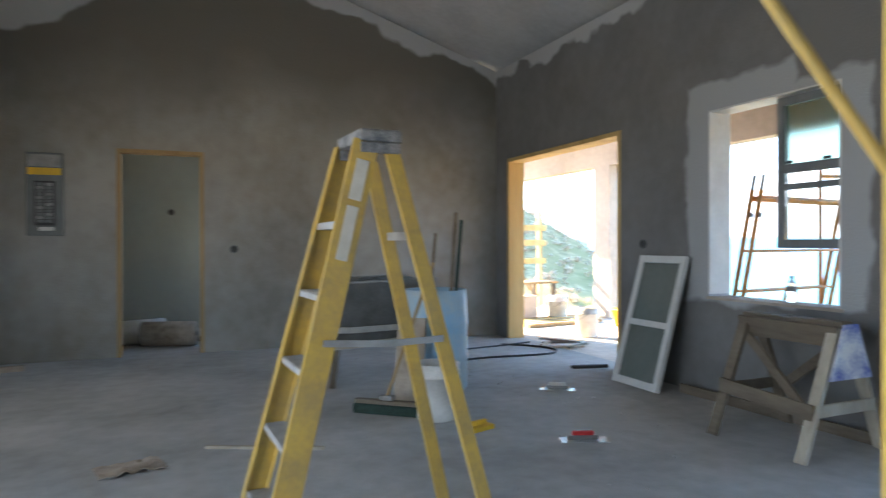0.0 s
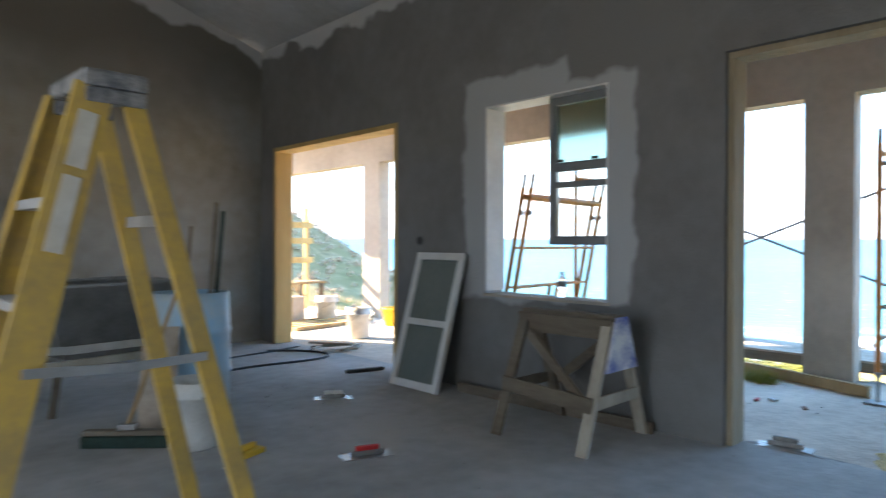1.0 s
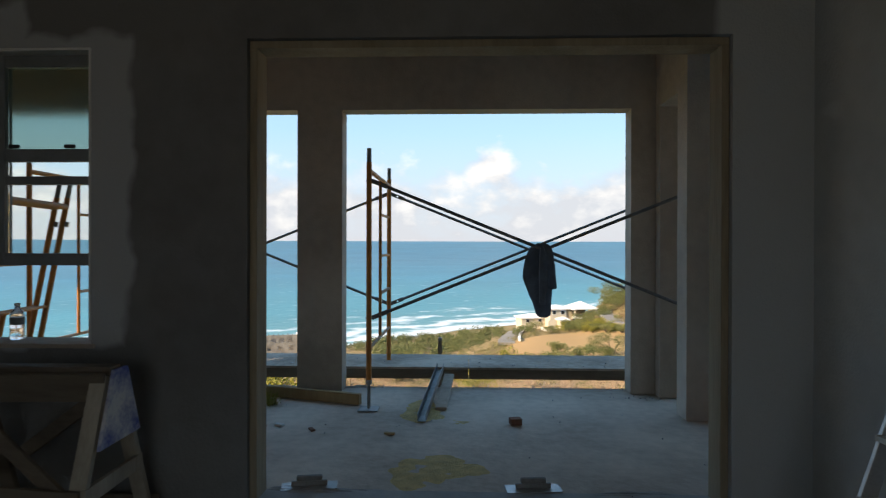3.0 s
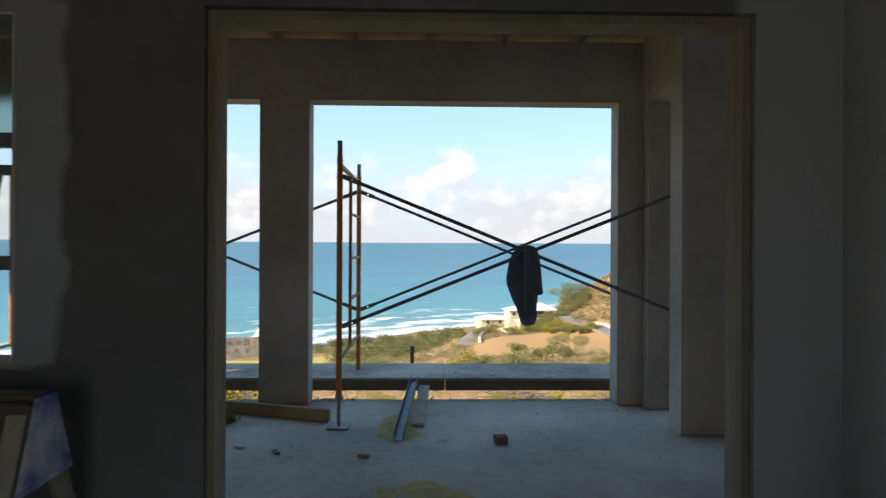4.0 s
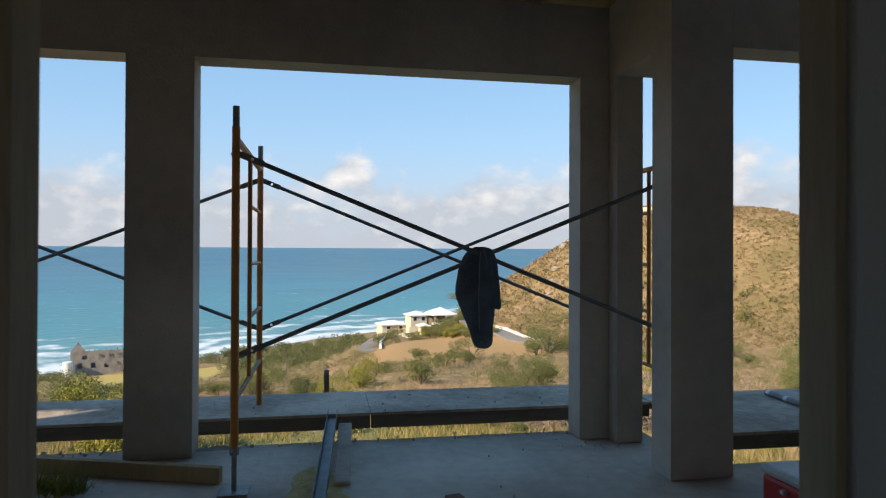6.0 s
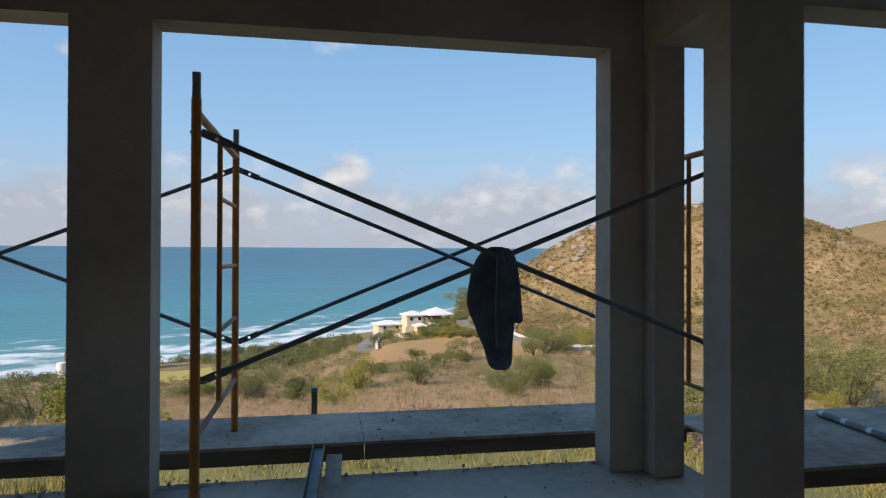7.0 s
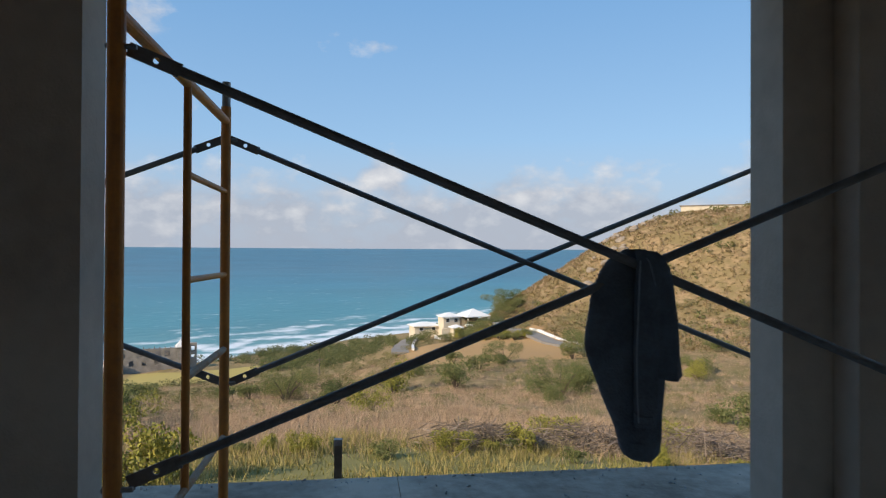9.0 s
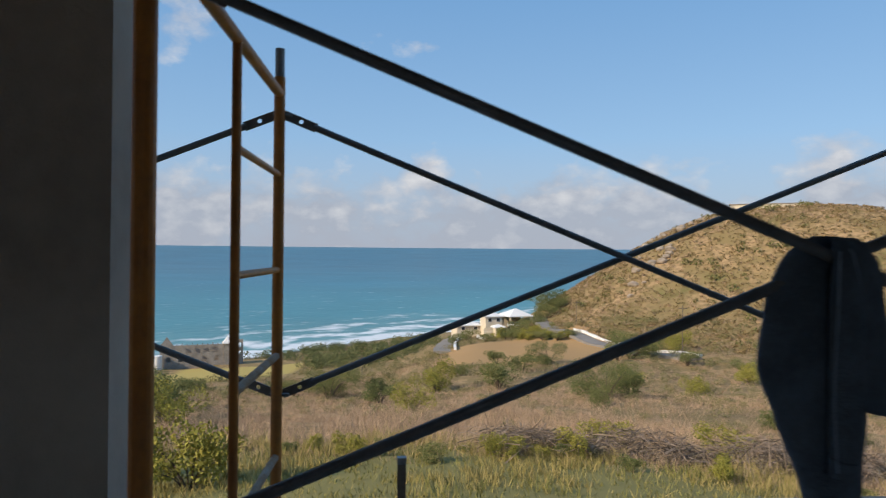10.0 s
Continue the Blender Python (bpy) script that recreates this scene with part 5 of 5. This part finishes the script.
bmesh.ops.solidify(bm, geom=bm.faces[:], thickness=0.004)
part("sheet", bm, FORM_TOP, t)
for label, a, b, w, h, mat in (("thin pale batten lying on the concrete floor", (0.20, 4.28), (0.82, 4.00), 0.03, 0.016, WOOD_PALE), ("black steel angle lying near the wall", (3.46, 5.50), (3.80, 5.42), 0.04, 0.03, BLACK),
                               ("dusty scrap timber by the doorway", (-1.52, 7.30), (-1.25, 7.36), 0.06, 0.05, FORM_TOP), ("long scrap board along the wall foot", (3.70, 4.35), (3.76, 2.75), 0.02, 0.07, WOOD_DARK)):
    t = thing("floor_batten", label, "timber", "loose timber")
    part("batten", beam((*a, h / 2), (*b, h / 2), w, h, 0.002), mat, t)


def cable(name, label, pts, rad, mat):
    cu = bpy.data.curves.new(name, "CURVE")
    cu.dimensions, cu.bevel_depth, cu.bevel_resolution = "3D", rad, 2
    sp = cu.splines.new("NURBS")
    sp.points.add(len(pts) - 1)
    sp.use_endpoint_u, sp.order_u = True, 4
    for p, q in zip(sp.points, pts):
        p.co = (*q, rad, 1)
    cu.materials.append(mat)
    tmp = new(name, cu)
    dep = bpy.context.evaluated_depsgraph_get()
    me = bpy.data.meshes.new_from_object(tmp.evaluated_get(dep))
    bpy.data.objects.remove(tmp)
    return tagged(new(name, me), label, "cable")


cable("power_cable", "black power cable looping over the dusty floor", [(2.35, 6.1), (2.75, 6.32), (3.3, 6.25), (3.75, 6.2), (3.95, 6.5), (3.75, 6.85), (3.5, 7.0)], 0.011, BLACK)
cable("power_cable", "black power cable lying along the floor", [(2.3, 6.65), (2.7, 6.8), (3.2, 6.9), (3.6, 6.95), (3.9, 7.05)], 0.009, BLACK)
for k, (a, b) in enumerate((((3.9, 6.55), (4.25, 6.45)), ((3.88, 6.75), (4.3, 6.60)), ((3.95, 6.9), (4.2, 6.5)), ((4.05, 6.45), (4.4, 6.62)), ((3.8, 6.62), (4.12, 6.8)))):
    t = thing("lath_scrap", "short grey timber offcut in a heap at the opening", "timber", "offcuts by the opening")
    part("batten", beam((*a, 0.02 + 0.022 * (k % 3)), (*b, 0.02 + 0.022 * (k % 3)), 0.04, 0.02, 0.002), WOOD_DARK if k % 2 else FORM_TOP, t)

# wiring boxes and the open electric panel on the walls
t = thing("electric_panel", "open grey electric panel with a yellow strip and breakers", "electric panel", at=(-1.14, NORTH, 1.25))
part("back_box", boxed((-0.16, -0.02, 0), (0.16, -0.002, 0.82), 0.004), PANEL, t)
part("yellow_strip", boxed((-0.145, -0.026, 0.60), (0.145, -0.021, 0.67), 0.002), YELLOW, t, "yellow cover strip")
part("upper_cover", boxed((-0.145, -0.026, 0.68), (0.145, -0.021, 0.80), 0.002), STEEL, t)
part("frame", boxed((-0.09, -0.028, 0.10), (0.09, -0.021, 0.54), 0.002), BLACK, t)
for k in range(12):
    for s in (-1, 1):
        part("breaker", boxed((s * 0.04 - 0.032, -0.045, 0.13 + k * 0.033), (s * 0.04 + 0.032, -0.029, 0.158 + k * 0.033), 0.002), PANEL if (k + s) % 3 else STEEL, t)
part("neutral_bar", boxed((-0.05, -0.035, 0.05), (0.08, -0.021, 0.085), 0.002), WHITE_PLASTIC, t)


def wall_box(x, y, z, normal, label):
    t = thing("wall_box", label, "junction box", "junction boxes", (x, y, z), normal)
    part("rim", add_tube(bmesh.new(), (0, 0.004, 0), (0, -0.008, 0), 0.045, 20), PANEL, t)
    part("cavity", add_tube(bmesh.new(), (0, -0.0085, 0), (0, -0.010, 0), 0.034, 16), BLACK, t)


wall_box(0.64, NORTH, 1.11, 0, "small round junction box in the plaster wall")
wall_box(EAST, 4.96, 1.16, -90, "small round junction box in the plaster wall")
wall_box(0.0, NORTH + 2.2, 1.60, 0, "small round junction box in the back room")

# aluminium sash hung in the window opening
t = thing("window_sash", "grey aluminium single hung sash with dusty glass in the window", "window", at=(3.95, 3.125, 0))
Y1 = 0.53
for y0, y1 in ((0.0, 0.05), (Y1 - 0.05, Y1)):
    part("stile", boxed((-0.03, y0, 1.13), (0.03, y1, 2.175), 0.003), SASH, t)
for z0, z1 in ((1.13, 1.19), (1.53, 1.57), (1.645, 1.705), (2.11, 2.175)):
    part("rail", boxed((-0.029, 0.051, z0), (0.029, Y1 - 0.051, z1), 0.003), SASH, t)
for z0, z1 in ((1.191, 1.529), (1.571, 1.644), (1.706, 2.109)):
    pane = part("pane", boxed((-0.003, 0.052, z0), (0.003, Y1 - 0.052, z1), 0), PANE_GREEN if z0 > 1.7 else PANE, t)
    pane.visible_shadow = False
for y in (0.12, 0.40):
    part("sash_lock", boxed((-0.045, y, 1.706), (-0.03, y + 0.05, 1.725), 0.002), BLACK, t)
t = thing("water_bottle", "clear plastic water bottle standing on the window sill", "bottle", at=(3.97, 3.575, 0.757))
part("body", lathe([(0.030, 0), (0.033, 0.008), (0.033, 0.05), (0.031, 0.055), (0.033, 0.06), (0.033, 0.115), (0.028, 0.135), (0.013, 0.155), (0.012, 0.165)], 20), BOTTLE_GLASS, t, smooth=True)
part("label_band", lathe([(0.0338, 0.075), (0.0338, 0.11)], 20), PANEL, t, "grey paper label")
part("cap", lathe([(0.0135, 0.166), (0.0135, 0.182)], 14), WHITE_PLASTIC, t, "white screw cap")

# the back room's rubbish
for x, y, rz, mat in ((-0.35, 8.75, 20, WHITE_PLASTIC), (-0.02, 8.45, -15, FORM_TOP)):
    t = thing("insulation_roll", "dusty pale roll of sheet lying on the floor", "roll", "rolls in the back room", (x, y, 0), rz)
    part("body", lathe([(0.12, -0.3), (0.14, -0.29), (0.14, 0.29), (0.12, 0.3)], 24), mat, t, smooth=True).matrix_local = pose(0, 0, 0.14, 0, 90, 0)
    part("core", tube((-0.305, 0, 0.14), (0.305, 0, 0.14), 0.03, 12), BLACK, t)
t = thing("floor_batten", "brown scrap board on the back room floor", "timber", "loose timber")
part("batten", beam((0.1, 8.6, 0.03), (0.7, 8.9, 0.03), 0.1, 0.05, 0.003), WOOD_DARK, t)

# folded steps by the inner corner, and a yellow trestle beside the start of the walk
t = thing("folded_steps", "folded white aluminium steps leaning in the corner", "ladder", at=(2.86, -0.02, 0), rz=0)
for s in (-1, 1):
    part("rail", beam((s * 0.18, 0.10, 0), (s * 0.14, -0.22, 1.05), 0.02, 0.055, 0.003, (0, 1, 0)), ALU, t)
for k in range(4):
    f = 0.15 + 0.2 * k
    part("tread", boxed((-0.16, 0.10 - 0.32 * f - 0.04, 1.05 * f), (0.16, 0.10 - 0.32 * f + 0.04, 1.05 * f + 0.02), 0.003), WHITE_PLASTIC, t)
t = thing("yellow_trestle", "yellow steel trestle frame with a diagonal stay", "trestle", at=(0.505, 0.622, 0), rz=-34)
part("upright", tube((0.0, 0, 0), (0.0, 0, 1.95), 0.009, 12), FIBRE, t)
part("diagonal_stay", tube((0.0, 0, 1.205), (-0.128, 0.01, 1.42), 0.0048, 12), FIBRE, t)
part("top_rail", tube((0.0, 0, 1.93), (-0.30, 0.02, 1.93), 0.009, 12), FIBRE, t)
part("upright", tube((-0.30, 0.02, 1.60), (-0.30, 0.02, 1.95), 0.009, 12), FIBRE, t)
part("diagonal_stay", tube((-0.30, 0.02, 1.70), (-0.128, 0.01, 1.42), 0.0048, 12), FIBRE, t)
part("foot", boxed((-0.04, -0.12, 0), (0.04, 0.12, 0.012), 0.003), STEEL, t)

# ---- things on the terrace ----
t = thing("timber_stud", "pale pine stud lying on the terrace slab", "timber", "loose timber")
part("batten", beam((6.16, 3.20, 0.045), (5.80, 2.14, 0.045), 0.045, 0.085, 0.004), WOOD, t)
t = thing("steel_channel", "galvanised steel channel propped on the deck edge", "steel channel")
a, b = Vector((5.30, 1.63, 0.012)), Vector((6.58, 1.55, 0.135))
for off, w, h in (((0, 0, 0.0), 0.06, 0.003), ((0, 0.029, 0.028), 0.003, 0.055), ((0, -0.029, 0.028), 0.003, 0.055)):
    part("flange" if w < 0.01 else "web", beam(a + Vector(off), b + Vector(off), w, h, 0.0), STEEL, t)
t = thing("steel_channel", "spattered grey board beside the steel channel", "board")
part("web", beam((5.66, 1.51, 0.014), (6.52, 1.47, 0.10), 0.085, 0.02, 0.002), FORM_TOP, t)


def heap(name, label, x, y, sx, sy, h, mat, seed, rz=0.0):
    bm = bmesh.new()
    bmesh.ops.create_grid(bm, x_segments=40, y_segments=40, size=1.0)
    for v in bm.verts:
        d = math.hypot(v.co.x, v.co.y)
        edge = 0.58 + 0.55 * noise.noise(Vector((v.co.x * 1.6 + seed, v.co.y * 1.6, 0)))
        z = max(0.0, 1 - d / max(0.2, edge)) ** 0.6 * (0.6 + 0.8 * noise.noise(Vector((v.co.x * 6, v.co.y * 6, seed)))) 
        v.co = Vector((v.co.x * sx, v.co.y * sy, z * h - 0.007))
    ob = tagged(part(name, bm, mat, smooth=True), label, "debris", kind="stuff")
    ob.matrix_world = pose(x, y, 0.0, 0, 0, rz)
    return ob


heap("sawdust_heap", "thin heap of yellow sawdust by the steel channel", 5.66, 1.66, 0.55, 0.24, 0.024, SAWDUST, 3, 10)
heap("sawdust_spread", "yellow sawdust swept near the opening", 4.38, 1.46, 0.50, 0.50, 0.014, SAWDUST, 7)
heap("sawdust_patch", "small patch of yellow sawdust", 5.35, 1.35, 0.10, 0.14, 0.008, SAWDUST, 12)
heap("mortar_ridge", "ridge of dried mortar crumbs along the threshold", 4.02, 2.05, 0.12, 0.50, 0.022, MORTAR, 5)
heap("mortar_ridge", "ridge of dried mortar crumbs along the threshold", 4.03, 0.55, 0.10, 0.55, 0.015, MORTAR, 9)
heap("mortar_ridge", "mortar crumbs along the slab edge", 6.44, 2.2, 0.06, 0.30, 0.03, MORTAR, 19)
r = np.random.default_rng(5)
bm = bmesh.new()
for k in range(300):
    if k < 30:
        x, y = r.uniform(4.0, 6.45), r.uniform(-0.2, 3.4)
    elif k < 45:
        x, y = 6.12 + r.normal(0, 0.06), r.uniform(-0.25, 0.25)
    elif k < 170:
        x, y = 6.46 + r.normal(0, 0.03), r.uniform(-0.05, 4.5)
    else:
        x, y = r.uniform(0.3, 3.8), r.uniform(2.2, 7.5)
    s = r.uniform(0.003, 0.008) * (1.6 if 45 <= k < 170 else 1.0)
    m = Matrix.Translation((x, y, s * 0.4)) @ Euler((r.uniform(0, 6), r.uniform(0, 6), r.uniform(0, 6))).to_matrix().to_4x4() @ Matrix.Diagonal((s * r.uniform(0.7, 1.8), s, s * 0.7, 1))
    bmesh.ops.create_icosphere(bm, subdivisions=1, radius=1.0, matrix=m)
tagged(part("mortar_crumb", bm, MORTAR), "scattered crumbs of dried mortar on the slabs", "debris", kind="stuff")
bm = bmesh.new()
for k in range(260):
    x, y = r.uniform(6.6, 7.24), r.uniform(-0.6, 5.5)
    if r.uniform() < 0.4:
        x = 7.22 + r.normal(0, 0.02)
    s = r.uniform(0.003, 0.008)
    m = Matrix.Translation((x, y, 0.157 + s * 0.3)) @ Euler((r.uniform(0, 6), r.uniform(0, 6), r.uniform(0, 6))).to_matrix().to_4x4() @ Matrix.Diagonal((s * r.uniform(0.8, 2.2), s, s * 0.6, 1))
    bmesh.ops.create_icosphere(bm, subdivisions=1, radius=1.0, matrix=m)
tagged(part("deck_crumb", bm, MORTAR), "crumbs of mortar on the deck boards", "debris", kind="stuff")
t = thing("brick_piece", "broken red clay brick on the terrace slab", "brick", at=(5.30, 0.98, 0), rz=12)
part("block", boxed((-0.035, -0.04, 0), (0.035, 0.04, 0.045), 0.006), BRICK, t)
for x, y, rz, mat in ((5.09, 2.35, 30, BRICK), (5.02, 1.82, 75, WOOD), (5.12, 2.68, 10, RED), (5.2, 2.60, 60, WHITE_PLASTIC)):
    t = thing("rubble_chip", "small chip of %s on the terrace slab" % ("red plastic" if mat is RED else "pale plastic" if mat is WHITE_PLASTIC else "raw wood" if mat is WOOD else "broken brick"), "debris", "chips on the slab", (x, y, 0), rz)
    part("chip", add_box(bmesh.new(), (-0.035, -0.014, 0), (0.035, 0.014, 0.014), 0.004), mat, t)
def weed_tuft(x, y, seed, label):
    """A low clump of narrow leaves on the slab."""
    g = np.random.default_rng(seed)
    roots = np.stack([x + g.normal(0, 0.045, 130), y + g.normal(0, 0.05, 130), np.full(130, -0.004)], 1)
    v, f = blades(roots, g.uniform(0.05, 0.15, 130), g.uniform(0.003, 0.007, 130), 0.7, g)
    return tagged(new("weed_tuft", raw("weed_tuft", v, f, LEAF_YELLOW)), label, "weed", "weeds on the slab", kind="stuff")


weed_tuft(5.80, 2.90, 61, "green weed clump beside the pine stud")
weed_tuft(5.86, 3.02, 62, "green weed clump beside the pine stud")
t = thing("cool_box", "red cool box with a white lid on the terrace", "cool box", at=(4.78, -0.63, 0), rz=2)
part("body", boxed((-0.15, -0.23, 0), (0.15, 0.23, 0.21), 0.02), RED, t)
part("lid", boxed((-0.16, -0.24, 0.211), (0.16, 0.24, 0.255), 0.02), WHITE_PLASTIC, t)
part("handle", boxed((-0.012, -0.25, 0.16), (0.012, 0.25, 0.18), 0.006), WHITE_PLASTIC, t)
for k, (p, q) in enumerate((((6.64, -1.69), (5.93, -1.63)),)):
    t = thing("pipe_offcut", "dark steel tube with pale clamps on the deck board", "pipe", "tubes on the deck")
    rod = part("tube", tube((*p, 0.180), (*q, 0.180), 0.022, 12), BRACE, t)
    for f in (0.05, 0.35, 0.65, 0.95):
        c = Vector((p[0] + (q[0] - p[0]) * f, p[1] + (q[1] - p[1]) * f, 0.180))
        u = Vector((q[0] - p[0], q[1] - p[1], 0)).normalized() * 0.02
        part("clamp", tube(c - u, c + u, 0.0228, 12), ALU, rod)

# dark jacket hung over the crossing of the braces
def hung(profile, depth, x0, waves, rows=40, cols=30, bulge=1.0):
    """Cloth that hangs down: profile rows (drop, edge one, edge two) across y, rounded in depth, with long soft folds."""
    bm = bmesh.new()
    drops = [q[0] for q in profile]
    rings = []
    for i in range(rows + 1):
        d = drops[0] + (drops[-1] - drops[0]) * i / rows
        a, b = (float(np.interp(d, drops, [q[k] for q in profile])) for k in (1, 2))
        f = (d - drops[0]) / (drops[-1] - drops[0])
        ring = []
        for j in range(cols):
            ang = 2 * math.pi * j / cols
            y = (a + b) / 2 + (a - b) / 2 * math.copysign(abs(math.cos(ang)) ** 0.8, math.cos(ang))
            fold = waves * (0.25 + 0.75 * f) * (math.sin(y * 95 + f * 2.2) + 0.6 * math.sin(y * 210 - f * 5)) + 0.5 * waves * noise.noise(Vector((y * 30, d * 14, x0 * 90)))
            x = x0 - depth * bulge * math.sin(ang) * min(1.0, 0.3 + f * 3) + fold
            ring.append(bm.verts.new((x, y, -d)))
        rings.append(ring)
    for a, b in zip(rings, rings[1:]):
        for j in range(cols):
            k = (j + 1) % cols
            bm.faces.new((a[j], a[k], b[k], b[j]))
    bm.faces.new(list(reversed(rings[0])))
    bm.faces.new(rings[-1])
    bmesh.ops.recalc_face_normals(bm, faces=bm.faces)
    return bm


def jacket(x, y, z):
    t = thing("jacket", "dark navy fleece jacket hung over the scaffold braces", "jacket", at=(x, y, z))
    body = [(0.0, 0.012, -0.045), (0.012, 0.040, -0.066), (0.03, 0.062, -0.080), (0.055, 0.080, -0.092), (0.105, 0.103, -0.105), (0.16, 0.113, -0.110), (0.21, 0.122, -0.112), (0.262, 0.124, -0.112), (0.30, 0.112, -0.108),
            (0.34, 0.096, -0.102), (0.395, 0.074, -0.097), (0.447, 0.050, -0.092), (0.50, 0.034, -0.092), (0.53, 0.026, -0.090), (0.55, 0.014, -0.084), (0.560, -0.004, -0.068)]
    main_body = part("body", hung(body, 0.032, 0.012, 0.0045), CLOTH, t, smooth=True)
    low = [(q[0], q[1] - 0.006, q[2] + 0.006) for q in body if 0.49 < q[0] < 0.555]
    part("hem", hung(low, 0.034, 0.010, 0.003, 8), CLOTH, main_body)
    flap = [(0.006, -0.020, -0.058), (0.02, -0.020, -0.078), (0.05, -0.030, -0.094), (0.10, -0.035, -0.106), (0.18, -0.040, -0.116), (0.26, -0.045, -0.123), (0.33, -0.050, -0.130), (0.338, -0.060, -0.131), (0.345, -0.085, -0.118)]
    part("flap", hung(flap, 0.016, -0.028, 0.004, 30, 24), CLOTH, t, smooth=True)
    sleeve = [(0.004, 0.005, -0.045), (0.03, 0.000, -0.060), (0.08, 0.004, -0.064), (0.16, 0.007, -0.063), (0.25, 0.008, -0.060), (0.33, 0.007, -0.057), (0.40, 0.006, -0.054), (0.445, 0.005, -0.050), (0.46, 0.003, -0.047)]
    arm = part("sleeve", hung(sleeve, 0.018, -0.038, 0.005, 36, 26), CLOTH, t, smooth=True)
    part("cuff", hung([(0.425, 0.007, -0.053), (0.463, 0.006, -0.049)], 0.020, -0.039, 0.003, 4, 24), CLOTH, arm)
    bm = bmesh.new()
    for i in range(22):
        p, q = [Vector((-0.050 - 0.004 * math.sin(f * 7), float(np.interp(0.03 + 0.42 * f, [w[0] for w in sleeve], [w[1] for w in sleeve])) - 0.004, -0.03 - 0.42 * f)) for f in (i / 22, (i + 1) / 22)]
        add_tube(bm, p, q, 0.0020, 6)
    part("seam", bm, CLOTH_SEAM, arm, "pale piped seam")
    bm = bmesh.new()
    for i in range(12):
        p, q = [Vector((-0.053 + 0.006 * f, -0.020 - 0.030 * f ** 0.6, -0.025 - 0.10 * f)) for f in (i / 12, (i + 1) / 12)]
        add_tube(bm, p, q, 0.0018, 6)
    part("seam", bm, CLOTH_SEAM, arm)
    return t


jacket(5.722, 0.773, 1.256)

# two ladder frames leaning behind the window
def ladder_frame(m):
    t = thing("ladder_frame", "orange scaffold ladder frame leaning on the terrace", "scaffolding", "leaning frames")
    t.matrix_world = m
    W = 1.30
    for x in (0, W):
        part("leg", tube((x, 0, 0.02), (x, 0, 1.62), 0.0205, 14), ORANGE, t)
        part("coupling_pin", tube((x, 0, 1.62), (x, 0, 1.74), 0.017, 12), STEEL, t)
        part("toggle", add_box(bmesh.new(), (x - 0.008, -0.045, 1.40), (x + 0.008, 0.02, 1.44), 0.003), STEEL, t)
    part("top_bar", tube((0, 0, 1.55), (W, 0, 1.55), 0.024, 14), ORANGE, t)
    for z in (1.12, 0.78, 0.42):
        part("rung", tube((0, 0, z), (W, 0, z), 0.011, 10), ORANGE, t)
    part("inner_post", tube((0.72, 0, 0.02), (0.72, 0, 0.78), 0.018, 12), ORANGE, t)
    return t


for off in (0.0, 0.07):
    ladder_frame(pose(4.33 - off * 0.3, 4.48 + off, 0, 10.5, 0, 8))

# sunny yard end of the terrace: timber rack, table, lumber, a tub
t = thing("timber_rack", "rough pine rack in the sun at the end of the terrace", "rack", at=(5.5, 10.6, 0), rz=12)
for x in (-0.75, 0.0, 0.75):
    part("post", boxed((x - 0.035, -0.035, 0), (x + 0.035, 0.035, 1.75), 0.004), WOOD_Y, t)
for z in (0.85, 1.18, 1.45):
    part("rail", boxed((-0.85, -0.075, z - 0.05), (0.85, -0.037, z + 0.05), 0.004), WOOD_Y, t)
for s in (-1, 1):
    part("strut", beam((s * 0.1, -0.06, 0.75), (s * 0.65, -0.06, 0.2), 0.03, 0.07, 0.003), WOOD, t)
t = thing("work_table", "rough plywood work table in the sun", "table", at=(5.35, 9.7, 0), rz=10)
part("tabletop", boxed((-0.45, -0.3, 0.52), (0.45, 0.3, 0.55), 0.004), WOOD, t)
for x in (-0.38, 0.38):
    for y in (-0.24, 0.24):
        part("leg", boxed((x - 0.03, y - 0.03, 0), (x + 0.03, y + 0.03, 0.519), 0.003), WOOD_DARK, t)
for k in range(5):
    t = thing("lumber", "raw pine board stacked on the sunny slab", "timber", "stacked boards")
    part("board", beam((4.55 + 0.02 * k, 8.25 + 0.14 * k, 0.025 + 0.002 * k), (5.9, 8.45 + 0.13 * k, 0.025 + 0.002 * k), 0.10, 0.045, 0.003), WOOD_Y if k % 2 else WOOD, t)
t = thing("mixing_tub", "yellow plastic mixing tub at the terrace edge", "tub", at=(5.95, 7.9, 0))
part("body", lathe([(0.16, 0), (0.2, 0.22), (0.21, 0.22), (0.21, 0.24), (0.19, 0.24), (0.15, 0.02)], 28), YELLOW, t, smooth=True)
t = thing("cement_block", "pale concrete block on the sunny slab", "concrete block", at=(4.9, 9.0, 0), rz=5)
part("block", boxed((-0.2, -0.1, 0), (0.2, 0.1, 0.38), 0.006), COLUMN, t)
